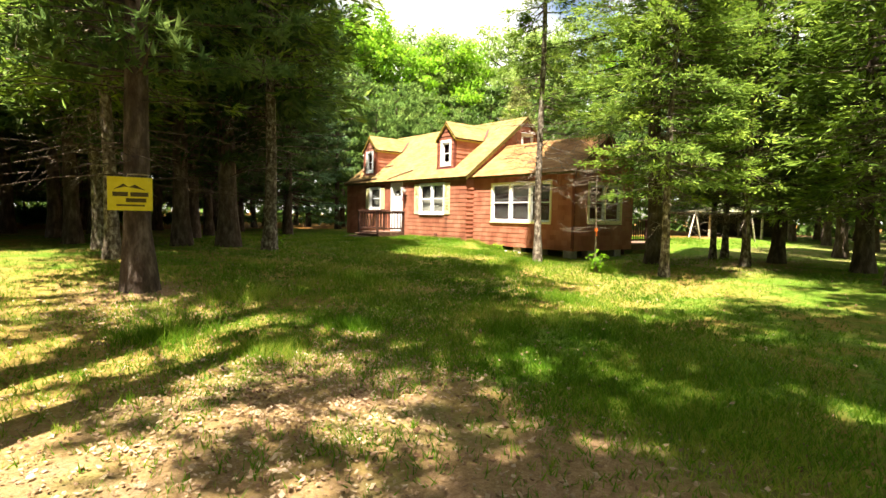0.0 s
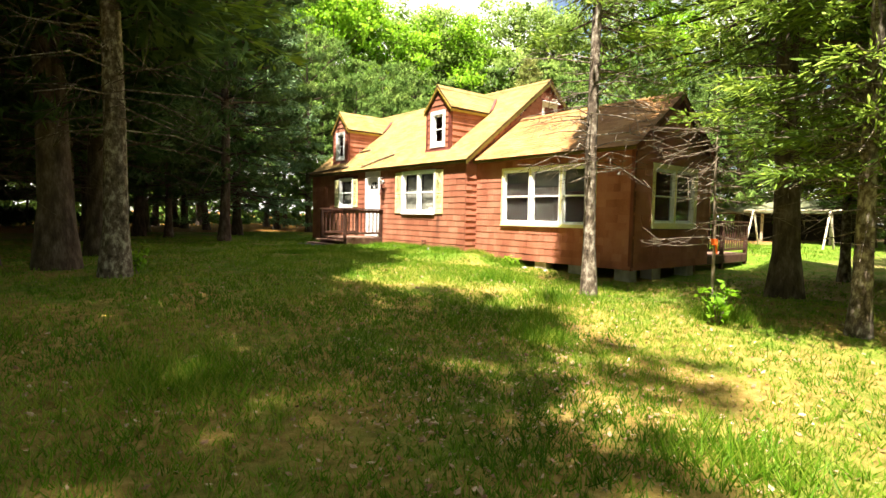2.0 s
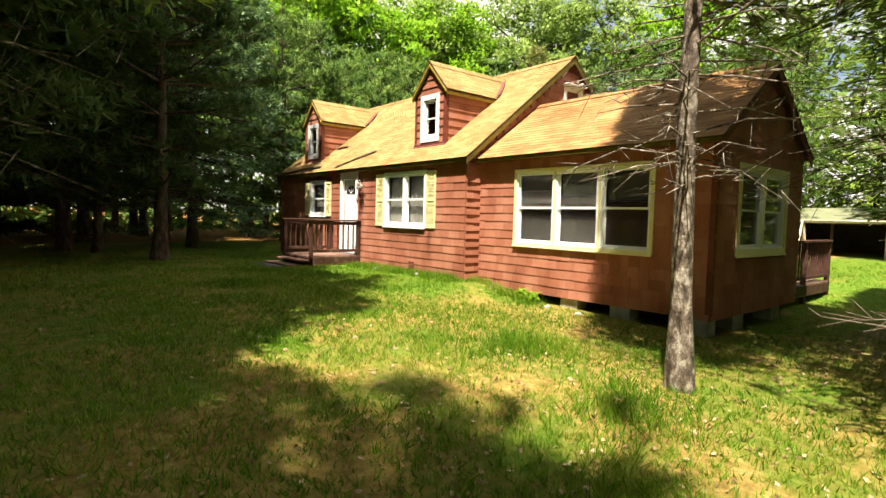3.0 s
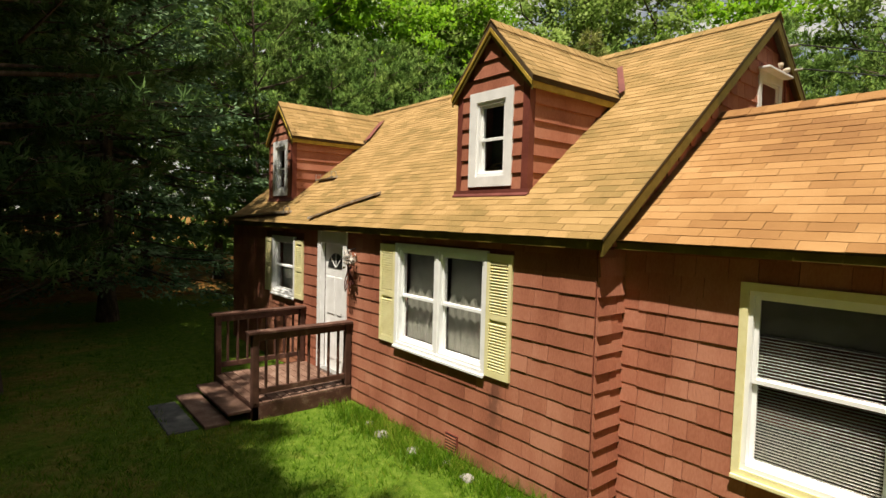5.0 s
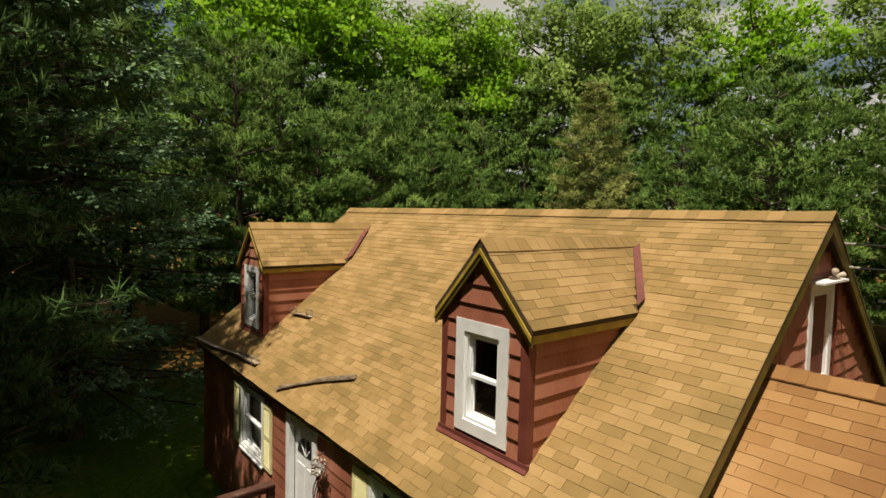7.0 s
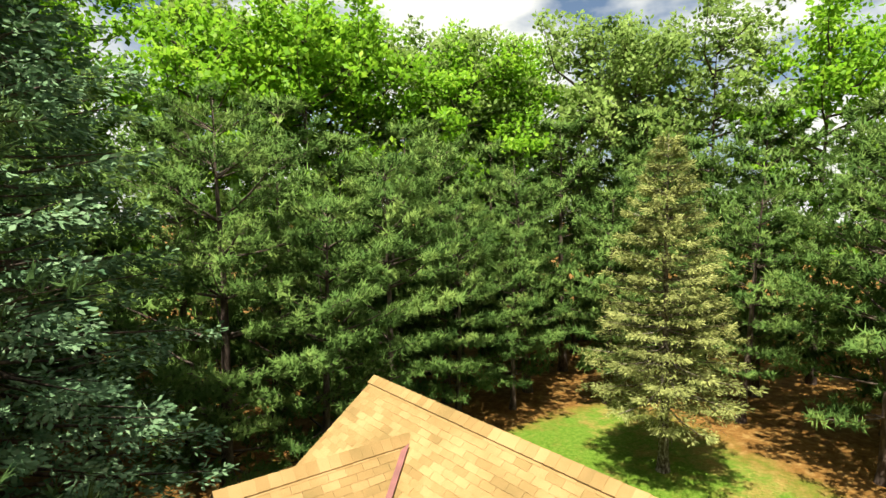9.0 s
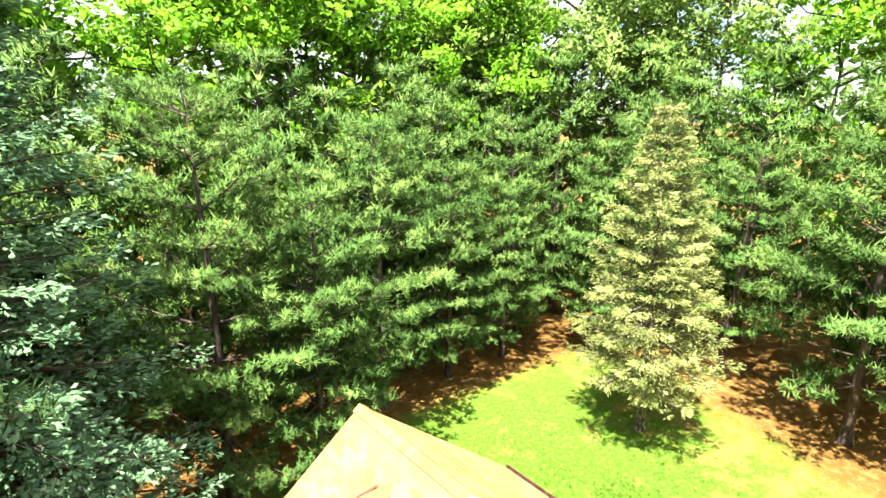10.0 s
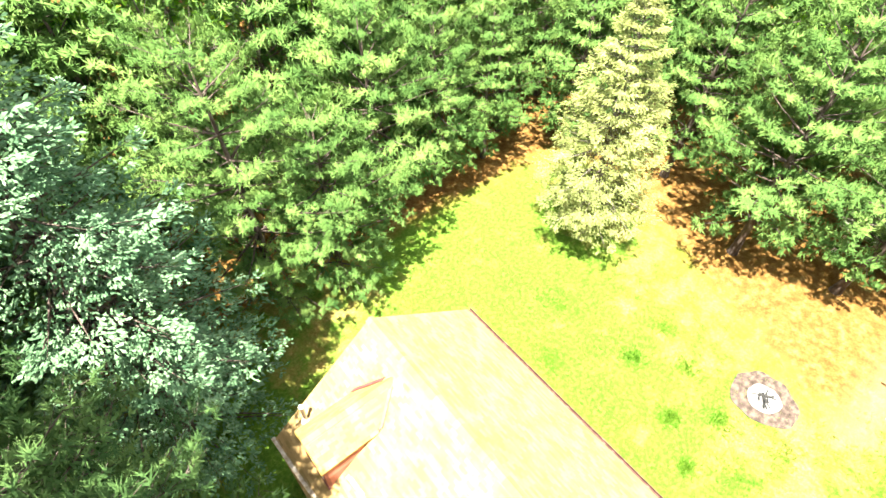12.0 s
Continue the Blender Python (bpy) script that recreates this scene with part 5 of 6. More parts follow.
blue = conifer("blue_spruce", 16.0, 0.2, 4.05, 1.4, 31, "spruce", BLUE, BARK, "blue-green spruce beside the house corner", full=0.85, grain=0.6, blunt=1.6, taper=0.55)
settle(blue, -2.0, 12.8)
pale = conifer("spruce_tree", 10.6, 0.17, 2.75, 2.1, 32, "spruce", TAN, BARK_PALE, "yellowing spruce alone on the back lawn", dead=0.9, full=1.0, grain=1.0, tier=(0.32, 0.46), droop=0.06, taper=0.82)
settle(pale, 14.5, 10.7, 0)
slender = conifer("spruce_tree", 17.0, 0.11, 1.05, 4.4, 44, "spruce", FRESH, BARK_PALE, "slender spruce close to the wing with bare dry lower twigs", dead=3.0, full=0.98, thin=0.6, grain=0.9, taper=0.35)
settle(slender, -2.6, -6.0, 40)
firs = [conifer("spruce_tree", 13.0, 0.13, 2.5, 2.8, 41, "spruce", FRESH, BARK_PALE, "slender spruce with fresh green fronds and bare lower twigs", dead=2.6, full=0.95, thin=0.35, grain=0.36),
        conifer("spruce_tree", 13.0, 0.24, 3.2, 2.2, 42, "spruce", FRESH, BARK, "tall spruce with hanging green fronds", dead=1.4, grain=0.34)]
settle(firs[0], 2.4, -9.6, 40, 1.0)
near_fir = conifer("spruce_tree", 12.0, 0.12, 2.3, 2.4, 45, "spruce", FRESH, BARK_PALE, "slender spruce with fine fresh fronds at the lawn's edge", dead=2.2, full=0.92, thin=0.3, grain=1.0)
settle(near_fir, -2.1, -9.5, 40, 0.95)
old_fir = conifer("spruce_tree", 16.0, 0.24, 3.9, 4.4, 46, "spruce", FRESH, BARK, "old spruce with a thick trunk and hanging green fronds", dead=3.0, grain=0.9)
settle(old_fir, 0.3, -7.93)
settle(firs[1], 4.7, -9.65, 0, 0.95)
stand(firs, ((0, 4.4, -7.8, 0.85), (0, 4.85, -8.0, 0.9), (1, 10.6, -9.85, 1.0), (1, 3.4, -12.2, 1.0), (0, 0.2, -13.4, 1.0)))
fir_wood = [conifer("spruce_tree", 13.5, 0.2, 2.9, 2.0, 43, "spruce", FRESH, BARK, "spruce deeper in the wood", dead=0.8, grain=0.08)]
settle(fir_wood[0], 9.0, -14.0)
stand(fir_wood, ((0, 14.5, -13.0, 1.0), (0, 17.5, -9.5, 1.0), (0, -3.0, -19.0, 1.0), (0, 4.0, -19.0, 1.1), (0, 20.0, -14.0, 1.1), (0, 12.0, -18.5, 1.0), (0, 24.0, -9.0, 1.1), (0, 20.5, -6.8, 1.0), (0, 26.0, -5.2, 1.1), (0, 28.5, -1.2, 1.1), (0, 28.0, 2.6, 1.05), (0, 31.0, -9.0, 1.1)))

leafy = [broadleaf("maple_tree", 18.5, 0.2, 3.9, 5.0, 51, LEAF, "tall maple in bright fresh leaf", 9500, 0.25),
         broadleaf("birch_tree", 19.0, 0.17, 3.8, 5.0, 52, LEAF_PALE, "tall pale-leaved birch behind the pines", 9000, 0.24)]
settle(leafy[0], 9.5, 25.5)
settle(leafy[1], 20.0, 25.0)
stand(leafy, ((0, 4.5, 26.0, 0.95), (0, 13.5, 27.0, 1.05), (1, 17.0, 28.0, 1.05), (0, -2.5, 26.5, 1.0), (0, -8.0, 24.0, 0.95), (1, 24.5, 22.0, 1.05), (1, 28.0, 16.0, 1.05), (0, 28.5, 11.0, 1.0), (1, 30.5, 4.0, 1.0), (0, 30.0, -6.0, 1.0), (0, -14.0, 23.0, 1.0), (1, 8.0, 31.0, 1.1), (0, 22.0, 29.0, 1.1), (0, 1.0, 30.0, 1.0), (0, 17.0, 23.5, 0.95), (0, 26.0, 27.0, 1.05), (1, 18.8, 26.2, 1.0), (0, 22.6, 25.0, 1.0), (1, 26.8, 20.0, 1.05), (0, 11.6, 28.6, 1.05), (1, 29.5, 22.5, 1.1)))


def far_woods():
    """Loose leaf clumps from the ground to the tree tops all round, beyond the single trees."""
    rng = np.random.default_rng(70)
    n = 42000
    a = rng.uniform(0, 2 * math.pi, n)
    r = rng.uniform(31, 46, n)
    top = 15 + 3.5 * np.sin(a * 23) + 2.0 * np.sin(a * 57 + 1)
    z = rng.uniform(0, 1, n) ** 1.8 * top
    p = np.stack([np.cos(a) * r + 4, np.sin(a) * r + 2, z], 1)
    v, f = leaf_quads(p, unit(rng.normal(size=(n, 3)) + np.array([0, 0, 0.5])), rng.uniform(0.45, 0.95, n), rng)
    tagged(raw("far_woods", v, f, PINE), "dense leafy woods closing the view all round", "woods", kind="stuff")


far_woods()


# ---- grass and dead leaves ----
def lawn(name, count, spots, lo, hi, seed, label):
    """Tufts of blades round the given spots (x, y, spread)."""
    rng = np.random.default_rng(seed)
    pick = rng.integers(0, len(spots), count)
    s = np.array(spots, float)[pick]
    xy = s[:, :2] + rng.normal(size=(count, 2)) * s[:, 2:3]
    keep, z = [], []
    for k, (x, y) in enumerate(xy):
        inside = -0.02 < x < DEEP and -0.1 < y < LEN_Y or ADD_X - 0.1 < x < ADD_BACK and ADD_Y - 0.1 < y < 0.1 or PX - 0.9 < x < 0 and P0 < y < P1
        patch = 0.5 + 0.5 * noise.noise(Vector((x * 0.9, y * 0.9, 3.0)))
        if not inside and litter_at(x, y) < 0.25 + 0.9 * patch * rng.random() and patch > 0.28 * rng.random() + 0.12:
            keep.append(k)
            z.append((gz(x, y), patch))
    base = np.column_stack([xy[keep], np.array(z)[:, 0]])
    grow = 0.45 + 0.9 * np.array(z)[:, 1]
    per = 4
    b = np.repeat(base, per, 0) + rng.normal(size=(len(base) * per, 3)) * np.array([0.025, 0.025, 0])
    w = unit(rng.normal(size=(len(b), 3)) * np.array([0.55, 0.55, 0.1]) + np.array([0, 0, 1.0]))
    v, f = spray(b, w, np.repeat(grow, per) * rng.uniform(lo, hi, len(b)), rng.uniform(0.006, 0.014, len(b)), rng)
    tagged(raw(name, v, f, BLADE), label, "grass", kind="stuff")


lawn("grass", 74000, [(-10.2, -13.0, 1.3), (-8.2, -12.0, 1.6), (-10.6, -14.2, 1.0), (-12.5, -12.3, 1.8), (-11, -9.8, 2.2), (-9, -8.3, 2.4), (-7, -7.0, 2.6), (-6, -9.0, 2.4), (-4, -5.7, 2.6), (-2.5, -3.0, 2.0), (-4, -1.0, 2.5), (-9, -5.0, 3.0), (-2, 2.0, 2.0), (-12, -7.0, 2.0), (-8, 2.0, 4.0), (2, -8.3, 3.0), (-5, 6.0, 3.0)],
     0.04, 0.11, 81, "lawn of uneven green and yellowish grass blades")
lawn("grass", 14000, [(9.5, 11.5, 2.2), (11, 8.0, 2.2), (9, 5.0, 2.2), (12, 4.0, 2.5), (9, 0.0, 2.5), (13, -3.0, 3)], 0.05, 0.14, 82, "mown grass of the back lawn")
lawn("long_grass", 2600, [(-0.28 + 0.12 * math.sin(k * 2.3), 4.0 - 0.21 * k, 0.13) for k in range(20)] + [(0.14 + 0.08 * math.sin(k * 1.9), -0.25 - 0.3 * k, 0.12) for k in range(6)], 0.07, 0.24, 83, "unmown grass along the foot of the house wall")

lawn("long_grass", 3600, [(-10.9, -10.1, 0.22), (-12.2, -10.7, 0.2), (-9.4, -11.4, 0.18), (-11.5, -7.8, 0.3), (-13.0, -9.4, 0.25), (-4.9, -6.9, 0.25), (-3.6, -6.1, 0.3), (-5.5, -7.5, 0.2), (-11.9, -12.7, 0.12), (-2.9, -4.4, 0.3), (-6.8, -10.0, 0.25), (-9.0, -7.0, 0.3), (-2.5, -8.1, 0.2)], 0.10, 0.26, 86, "longer green tufts standing out of the lawn")


lawn("long_grass", 3000, [(14.5, -0.3, 0.5), (13.7, -1.9, 0.5), (10.5, 0.9, 0.4), (12.6, 0.2, 0.3), (15.6, 1.6, 0.5), (15.2, -1.4, 0.4), (11.8, 2.2, 0.25), (12.6, 4.1, 0.25), (10.6, 3.4, 0.2), (11.4, 5.6, 0.25), (9.6, 2.0, 0.2), (13.4, 5.6, 0.25), (9.0, 7.4, 0.3), (11.2, 9.0, 0.4)], 0.10, 0.24, 87, "olive tufts on the dry back lawn")


def dead_leaves(n, spots, seed, lo, hi, sure, label):
    rng = np.random.default_rng(seed)
    s = np.array(spots, float)[rng.integers(0, len(spots), n)]
    xy = s[:, :2] + rng.normal(size=(n, 2)) * s[:, 2:3]
    rows = [(x, y, gz(x, y) + 0.008) for x, y in xy if not (-0.1 < x < DEEP and ADD_Y < y < LEN_Y) and rng.random() < litter_at(x, y) + sure]
    p = np.array(rows)
    p[:, 2] += rng.uniform(0, 0.025, len(p))
    v, f = leaf_quads(p, unit(rng.normal(size=(len(p), 3)) * 0.4 + np.array([0, 0, 1.0])), rng.uniform(lo, hi, len(p)), rng)
    tagged(raw("dead_leaves", v, f, LITTER), label, "leaves", kind="stuff")


dead_leaves(19000, [(-13, -13.8, 2.0), (-12, -11.3, 2.2), (-9.5, -9.8, 2.5), (-7, -8.3, 2.5), (-4, -7.0, 2.5), (0.5, -7.7, 2.5), (-13, -8.0, 1.2), (-5, -5.0, 3.0)], 84, 0.025, 0.055, 0.12, "scattered dry brown leaves on the grass")
dead_leaves(14000, [(-13.3, -13.1, 0.9), (-12.5, -12.5, 0.9), (-12.9, -11.6, 0.8), (-11.7, -11.6, 0.7), (-10.6, -10.4, 0.6), (-13.2, -8.1, 0.5), (-7.0, -8.2, 0.8)], 85, 0.014, 0.036, 0.5, "thick carpet of pale dry leaves on bare ground")


# ---- small things ----
def slab_on_roof(y, x):
    return Vector((x, y, roof_z(x) + 0.018))


def gutter(name, pts, wide, label, mat=OLD_METAL):
    """A thin bent channel through the given points."""
    bm = bmesh.new()
    rows = []
    for k, p in enumerate(pts):
        d = (Vector(pts[min(k + 1, len(pts) - 1)]) - Vector(pts[max(k - 1, 0)])).normalized()
        s = d.cross(Vector((0, 0, 1))).normalized() * wide / 2
        prof = [(-1, 0.05), (-1, 0.0), (0.9, 0.0), (1, 0.035), (0.94, 0.035), (0.85, 0.006), (-0.93, 0.006), (-0.93, 0.05)]
        rows.append([bm.verts.new(Vector(p) + s * a + Vector((0, 0, b * (0.4 + 0.6 * (k % 3 != 1))))) for a, b in prof])
    for r0, r1 in zip(rows, rows[1:]):
        for j in range(8):
            bm.faces.new((r0[j], r0[(j + 1) % 8], r1[(j + 1) % 8], r1[j]))
    bm.faces.new(rows[0])
    bm.faces.new(rows[-1][::-1])
    bmesh.ops.recalc_face_normals(bm, faces=bm.faces)
    return tagged(part(name, bm, mat), label, "gutter")


gutter("gutter_piece", [slab_on_roof(5.60, -0.07), slab_on_roof(5.2, 0.12), slab_on_roof(4.85, 0.26), slab_on_roof(4.25, 0.46)], 0.07, "bent strip of old gutter lying on the roof")
gutter("gutter_piece", [slab_on_roof(9.7, -0.10), slab_on_roof(8.6, -0.05), slab_on_roof(7.6, 0.02), slab_on_roof(6.7, 0.06)], 0.12, "loose length of rusty gutter along the eave")
gutter("gutter_piece", [slab_on_roof(7.25, 0.90), slab_on_roof(7.0, 0.93), slab_on_roof(6.6, 0.95)], 0.11, "short piece of old gutter beside the dormer")
for y, x in ((6.75, 0.05), (7.2, 0.9), (6.66, 0.95)):
    p = slab_on_roof(y, x)
    v, f = tube([p + Vector((-0.07, 0, -0.01)), p + Vector((-0.06, 0, 0.12)), p + Vector((0.03, 0, 0.13)), p + Vector((0.06, 0, 0.0))], [0.007] * 4, 6)
    tagged(raw("gutter_strap", v, f, METAL), "bent grey metal gutter strap on the roof", "strap")

# vent near the ground
vent = boxes("vent", [((fy(1.97), 0.012, 0.02), (fy(1.75), 0.03, 0.26))], TRIM_RED, None, FRONT, "", 0.003)
tagged(vent, "red louvred foundation vent in the wall", "vent")
for k in range(6):
    boxes("slat", [((fy(1.95), 0.03, 0.045 + 0.034 * k), (fy(1.77), 0.042, 0.06 + 0.034 * k))], SIDING, vent, FRONT)
    boxes("slot", [((fy(1.95), 0.0305, 0.062 + 0.034 * k), (fy(1.77), 0.033, 0.077 + 0.034 * k))], BLACK, vent, FRONT)

# dried flowers on a bracket beside the door
spray_at = Vector((-0.13, 4.12, 2.12))
wreath = thing("flower_bunch", spray_at, "bunch of grey dried flowers with dark ribbons by the door", "flowers")
rng = np.random.default_rng(90)
p = rng.normal(size=(170, 3)) * np.array([0.04, 0.07, 0.045])
v, f = leaf_quads(p, unit(rng.normal(size=(170, 3))), rng.uniform(0.03, 0.06, 170), rng)
raw("petals", v, f, PETAL, wreath)
for k in range(5):
    y0 = -0.05 + 0.025 * k
    v, f = [], []
    for i in range(8):
        z = -0.05 - 0.055 * i * (0.8 + 0.08 * k)
        y = y0 + 0.02 * math.sin(i * 1.1 + k) + 0.012 * i * (k - 2) / 3
        v += [(0.02 * math.cos(i + k), y - 0.014, z), (0.02 * math.cos(i + k), y + 0.014, z)]
    f = [(2 * i, 2 * i + 1, 2 * i + 3, 2 * i + 2) for i in range(7)]
    ob = raw("ribbon", v, f, RIBBON, wreath)
    ob.modifiers.new("thick", "SOLIDIFY").thickness = 0.003
v, f = tube([(0.12, 0, 0.16), (0.0, 0, 0.14), (-0.02, 0, 0.02)], [0.008] * 3, 6)
raw("bracket", v, f, BLACK, wreath)

# lamp ledge and insulators on the gable
boxes("lintel_cap", [((gx - 0.39, -0.15, g0 + gh + 0.102), (gx + 0.39, 0.0, g0 + gh + 0.13))], WHITE, house, bevel=0.004)
lamp = thing("floodlight", (gx + 0.12, -0.09, g0 + gh + 0.13), "small grey double floodlight over the gable window", "lamp")
boxes("base", [((-0.05, -0.04, 0.0), (0.05, 0.04, 0.03))], OLD_METAL, lamp, bevel=0.006)
for way in ((-0.07, -0.02, 0.07), (0.10, -0.05, 0.02)):
    d = Vector(way)
    v, f = tube([Vector((0, 0, 0.03)) + d * q for q in (0.0, 0.35, 0.4, 0.8, 1.0)], [0.010, 0.011, 0.022, 0.031, 0.033], 12)
    raw("head", v, f, OLD_METAL, lamp, "", True)
for x, z in ((3.80, 5.06), (4.02, 4.80)):
    ins = thing("insulator", (x, -0.125, z), "white porcelain insulator on the rake board", "insulator")
    v, f = tube([(0, 0.03, 0), (0, -0.02, 0), (0, -0.03, 0), (0, -0.08, 0)], [0.018, 0.018, 0.011, 0.017], 10)
    raw("body", v, f, CONCRETE, ins, "", True)
for start, end in (((4.02, -0.21, 4.80), (24.0, -16.0, 7.5)), ((3.80, -0.21, 5.06), (24.1, -15.8, 7.9))):
    line = [Vector(start).lerp(Vector(end), k / 16) + Vector((0, 0, -1.3 * math.sin(math.pi * k / 16))) for k in range(17)]
    v, f = tube(line, [0.009] * 17, 5)
    tagged(raw("power_cable", v, f, BLACK), "black cable from the gable into the trees", "cable")
# vent stack behind the far dormer
stack = thing("vent_pipe", (0.83, 9.2, roof_z(0.83)), "white plastic vent pipe standing on the roof", "pipe")
v, f = tube([(0, 0, -0.05), (0, 0, 0.76), (0, 0, 0.76), (0, 0, 0.83)], [0.05, 0.05, 0.062, 0.062], 14)
raw("pipe", v, f, WHITE, stack, "", True)
v, f = tube([(-0.004, 0, -0.02), (0, 0, 0.04), (0, 0, 0.10)], [0.15, 0.08, 0.058], 14)
raw("collar", v, f, OLD_METAL, stack, "grey metal flashing collar", True)
v, f = tube([(3.96, -0.03, 4.75), (3.97, -0.035, 4.3), (3.97, -0.035, 3.0)], [0.012] * 3, 6)
tagged(raw("conduit", v, f, TRIM_RED), "thin red-painted conduit down the gable", "conduit")

# yellow sign hung on the tree
sign = thing("sign_board", (-12.87, -6.83, 1.238), "yellow board with dark lettering hung on the tree", "sign", turn=-4)
ring("board", -0.295, 0.295, -0.25, 0.25, 0.015, -0.012, 0.0, Matrix.Rotation(math.pi, 4, "Z"), SIGN_YELLOW, sign)
boxes("panel", [((-0.282, 0.002, -0.237), (0.282, 0.010, 0.237))], SIGN_YELLOW, sign)
for a, b, c, d in ((-0.23, -0.03, -0.04, 0.025), (0.0, 0.24, -0.04, 0.025), (-0.06, 0.21, -0.125, -0.065), (-0.18, 0.19, -0.185, -0.16)):
    boxes("lettering", [((a, -0.003, c), (b, 0.004, d))], SIGN_INK, sign)
prism("emblem", [(-0.22, 0.06), (-0.09, 0.15), (-0.02, 0.10), (0.06, 0.14), (0.2, 0.06), (0.07, 0.085), (-0.08, 0.105)], -0.003, 0.004, 1, SIGN_INK, sign)
v, f = tube([(-0.05, 0.02, 0.22), (-0.03, 0.04, 0.29), (0.12, 0.05, 0.30), (0.24, 0.03, 0.29), (0.25, 0.01, 0.2)], [0.012] * 5, 6)
raw("strap", v, f, OLD_METAL, sign, "rusty wire over the branch stub")

# stones at the foot of the wall
for k, (x, y, r) in enumerate(((-0.36, 2.8, 0.10), (-0.33, 2.2, 0.08), (-0.2, 1.72, 0.06), (-0.25, 1.32, 0.08), (-0.3, 3.2, 0.07), (-0.22, 0.75, 0.05), (0.12, -0.7, 0.06), (0.1, -2.2, 0.07), (0.05, -2.9, 0.06))):
    bm = bmesh.new()
    bmesh.ops.create_icosphere(bm, subdivisions=2, radius=1)
    for q in bm.verts:
        q.co *= r * (1 + 0.35 * noise.noise(q.co * 1.3 + Vector((k, 0, 0))))
        q.co.z *= 0.55
    ob = tagged(part("stone", bm, STONE, None, "", True), "pale grey fieldstone in the grass by the wall", "stone", "stones along the wall")
    ob.location = (x, y, gz(x, y) + r * 0.15)


# young plants
def weed(name, x, y, h, stems, seed, label, leaf=0.09):
    rng = np.random.default_rng(seed)
    root = thing(name, (x, y, gz(x, y)), label, "plant")
    limbs, tips, nr = [], [], []
    for _ in range(stems):
        a, lean = rng.uniform(0, 6.28), rng.uniform(0.1, 0.45)
        top = np.array([math.cos(a) * lean * h, math.sin(a) * lean * h, h * rng.uniform(0.6, 1.0)])
        limbs.append(tube([(0, 0, -0.03), top * 0.55 + rng.normal(size=3) * 0.02, top], [0.007, 0.005, 0.002], 5, False))
        for _ in range(9):
            t = rng.uniform(0.35, 1.05)
            q = top * t + rng.normal(size=3) * 0.05
            tips.append(q)
            nr.append(unit(np.array([q[0], q[1], 0.35]) + rng.normal(size=3) * 0.3))
    v, f = joined(limbs)
    raw("stem", v, f, TWIG, root)
    v, f = leaf_quads(np.array(tips), np.array(nr), rng.uniform(0.7, 1.3, len(tips)) * leaf, rng)
    raw("foliage", v, f, LEAF, root)


weed("young_shrub", -2.98, -8.25, 0.52, 9, 101, "small bright green shrub growing in the lawn", 0.11)
weed("young_shrub", -8.45, -1.65, 0.45, 7, 102, "green sprouts at the foot of a trunk", 0.08)
weed("weed", 0.28, -1.45, 0.22, 8, 103, "low leafy weeds under the wing's wall", 0.08)
weed("weed", 0.26, -1.72, 0.2, 8, 104, "low leafy weeds under the wing's wall", 0.08)

sapling = thing("sapling", (-2.88, -8.12, gz(-2.88, -8.12)), "thin bare young tree with dry twigs and an orange ribbon", "tree")
rng = np.random.default_rng(110)
limbs = [tube([(0, 0, -0.1), (0.01, 0, 1.0), (-0.02, 0.02, 1.8), (0, 0.03, 2.7)], [0.026, 0.022, 0.016, 0.005], 7)]
for k in range(46):
    z, a, L = rng.uniform(1.0, 2.6), rng.uniform(0, 6.28), rng.uniform(0.3, 1.0)
    d = np.array([math.cos(a), math.sin(a), rng.normal() * 0.1 - 0.06])
    o = np.array([0, 0, z])
    limbs.append(tube([o, o + d * L * 0.5 + rng.normal(size=3) * 0.04, o + d * L], [0.008, 0.006, 0.002], 4, False))
    for _ in range(5):
        q = o + d * L * rng.uniform(0.3, 1.0)
        limbs.append(tube([q, q + (d * 0.6 + rng.normal(size=3) * 0.45) * 0.3], [0.004, 0.0015], 3, False))
v, f = joined(limbs)
raw("trunk", v, f, TWIG, sapling, "", True)
v, f = tube([(0.034, 0, 1.02), (0.036, 0, 1.10)], [0.04, 0.04], 8)
raw("ribbon", [(a - 0.03, b, c) for a, b, c in v] + [(-0.04, -0.03, 1.06), (-0.06, -0.05, 0.92), (-0.02, -0.06, 0.9), (-0.01, -0.045, 1.06)], f + [(16, 17, 18, 19)], ORANGE_TAPE, sapling, "orange marking ribbon")

# fire pit on the back lawn
pit = thing("fire_pit", (13.65, 1.75, gz(13.65, 1.75)), "round fire pit of pale ash with charred sticks on scorched earth", "fire pit")
bm = bmesh.new()
bmesh.ops.create_circle(bm, cap_ends=True, segments=40, radius=0.55)
bmesh.ops.subdivide_edges(bm, edges=bm.edges[:], cuts=1)
for q in bm.verts:
    q.co.x *= 1 + 0.12 * noise.noise(q.co * 2)
    q.co.y *= 1 + 0.12 * noise.noise(q.co * 2 + Vector((5, 0, 0)))
made = bmesh.ops.extrude_face_region(bm, geom=bm.faces[:])["geom"]
bmesh.ops.translate(bm, vec=(0, 0, 0.045), verts=[q for q in made if isinstance(q, bmesh.types.BMVert)])
bmesh.ops.recalc_face_normals(bm, faces=bm.faces)
part("ash_bed", bm, ASH, pit, "pale ash")
bm = bmesh.new()
bmesh.ops.create_circle(bm, cap_ends=True, segments=36, radius=1.05)
for q in bm.verts:
    q.co *= 1 + 0.16 * noise.noise(q.co * 1.7 + Vector((3, 1, 0)))
made = bmesh.ops.extrude_face_region(bm, geom=bm.faces[:])["geom"]
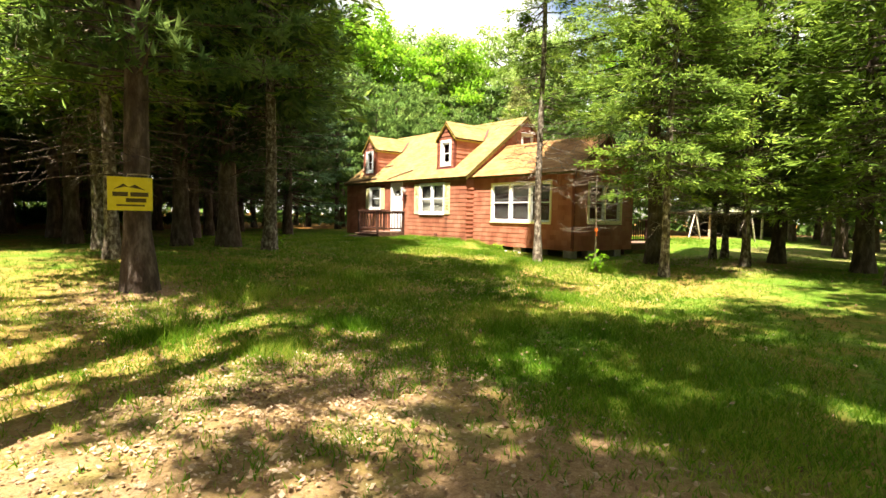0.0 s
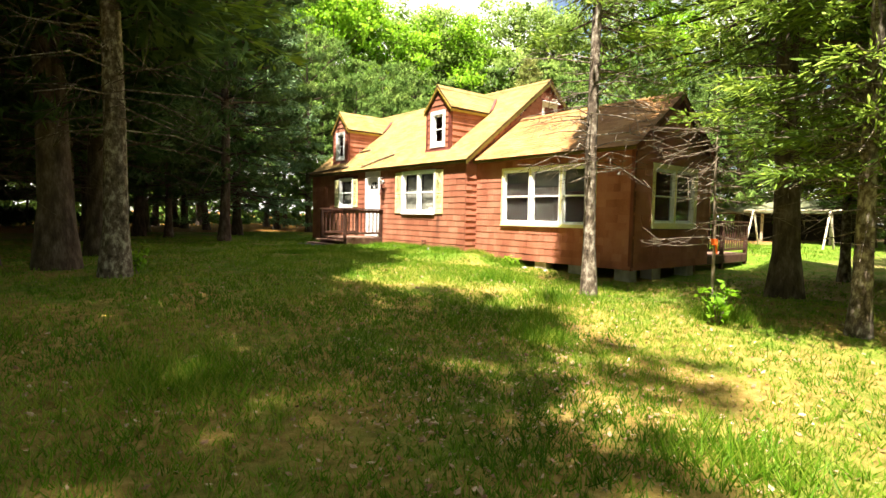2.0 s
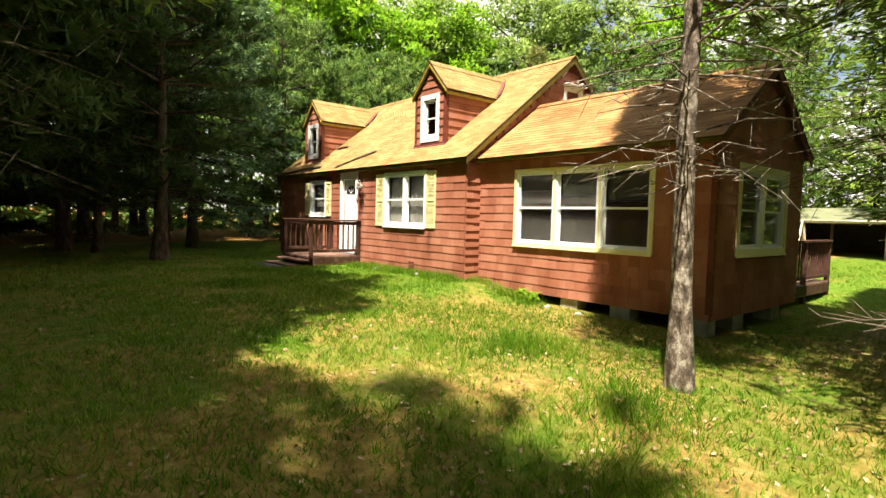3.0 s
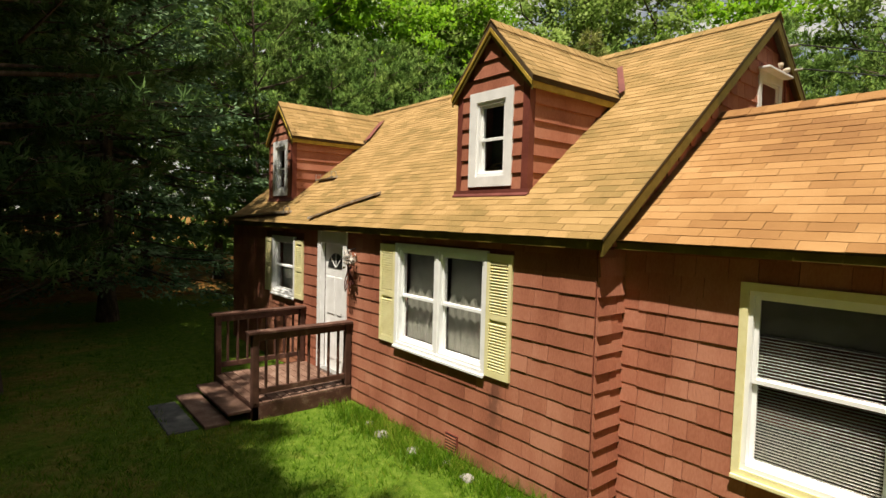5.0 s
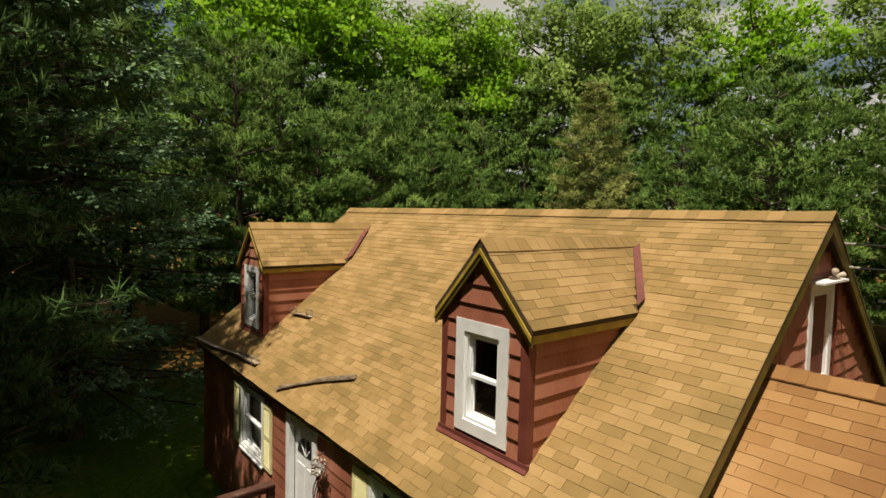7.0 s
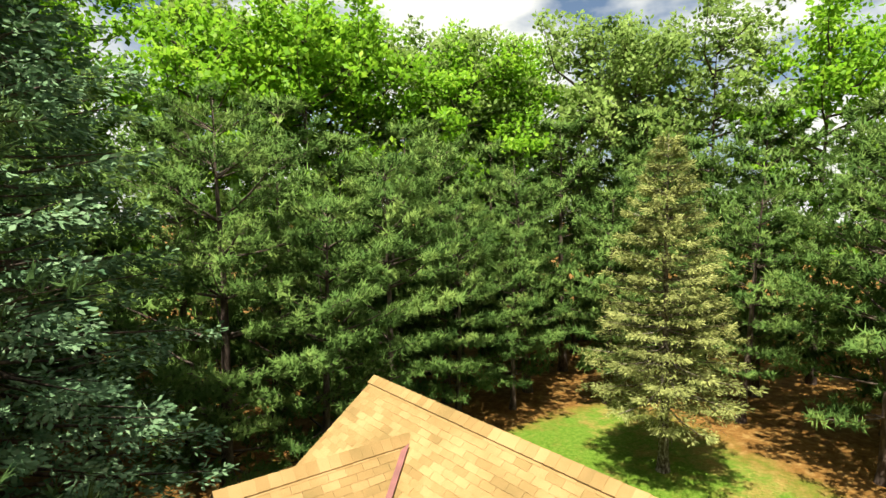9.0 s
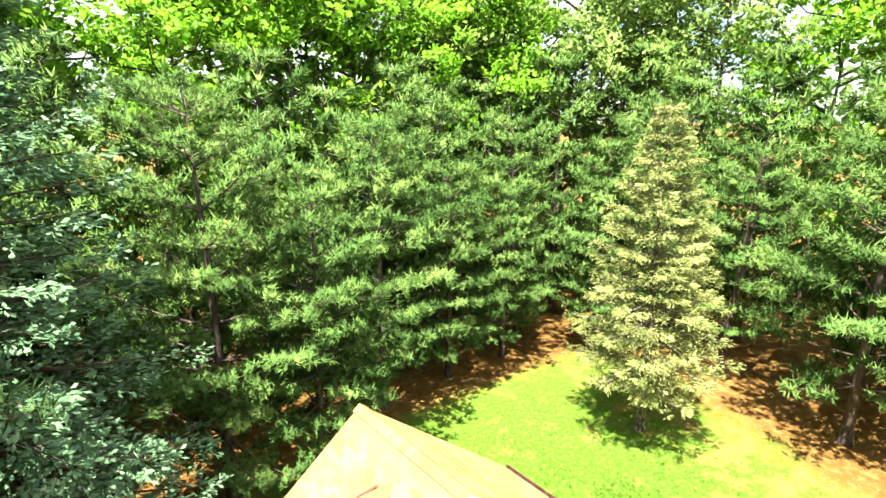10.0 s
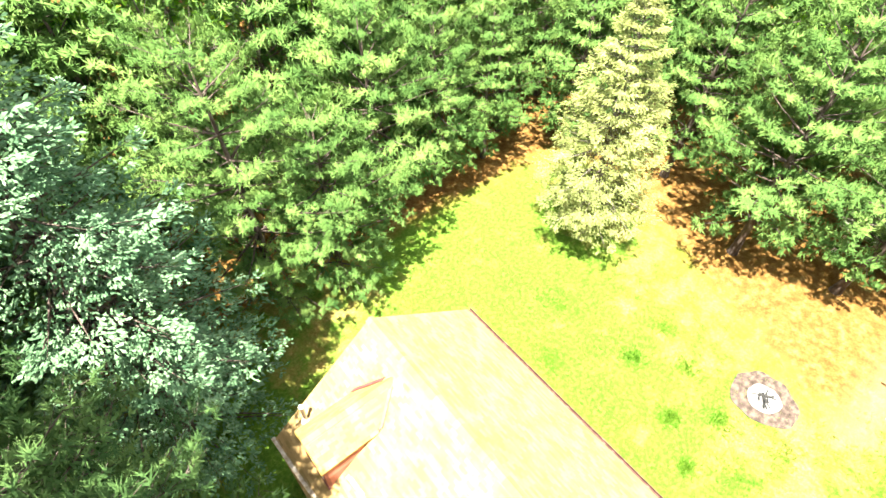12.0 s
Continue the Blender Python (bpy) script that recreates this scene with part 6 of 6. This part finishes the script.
bmesh.ops.translate(bm, vec=(0, 0, 0.02), verts=[q for q in made if isinstance(q, bmesh.types.BMVert)])
bmesh.ops.recalc_face_normals(bm, faces=bm.faces)
part("scorched_earth", bm, SCORCHED, pit, "bare grey-brown scorched earth")
rng = np.random.default_rng(120)
for k in range(12):
    a, c = rng.uniform(0, 6.28), rng.normal(size=2) * 0.12
    d = np.array([math.cos(a), math.sin(a), rng.uniform(0.0, 0.3)]) * rng.uniform(0.15, 0.32)
    o = np.array([c[0], c[1], 0.08])
    v, f = tube([o - d, o + d], [0.025, 0.018], 6)
    raw("charred_stick", v, f, CHAR, pit)

# open shelter and swing frame far behind the wing
shelter = thing("shelter", (24.5, 0.3, gz(24.5, 0.3)), "low open shelter with a pale green metal roof", "shelter")
prism("roof", [(-2.7, 1.6), (0, 2.3), (2.7, 1.6), (2.7, 1.53), (0, 2.21), (-2.7, 1.53)], -3.6, 3.6, 1, SHED_ROOF, shelter)
for y in (-3.2, 0.0, 3.2):
    for x in (-2.3, 2.3):
        boxes("post", [((x - 0.06, y - 0.06, -0.1), (x + 0.06, y + 0.06, 1.62))], PALE_WOOD, shelter, bevel=0.006)
boxes("back_wall", [((2.4, -3.2, 0.0), (2.46, 3.2, 1.6))], DARK, shelter)
boxes("beam", [((-2.36, -3.4, 1.48), (-2.24, 3.4, 1.6))], DECK, shelter)
swing = thing("swing_frame", (16.95, -2.7, gz(16.95, -2.7)), "wooden A-frame of a swing on the back lawn", "swing")
for y in (-1.5, 1.5):
    for s in (-1, 1):
        v, f = tube([(s * 0.75, y, -0.05), (s * 0.03, y, 1.6)], [0.045, 0.04], 8)
        raw("leg", v, f, PALE_WOOD, swing, "", True)
v, f = tube([(0, -1.9, 1.6), (0, 1.9, 1.6)], [0.045, 0.045], 8)
raw("beam", v, f, PALE_WOOD, swing, "", True)


# ---- shingles and boards ----
MESHES = {}
for name, rest, spans, face, mat, parent, near in PIECES:
    key = (name, mat.name)
    if key not in MESHES:
        MESHES[key] = unit_mesh(name, mat)
    lay(name, rest, spans, face, mat, parent, near, MESHES[key])
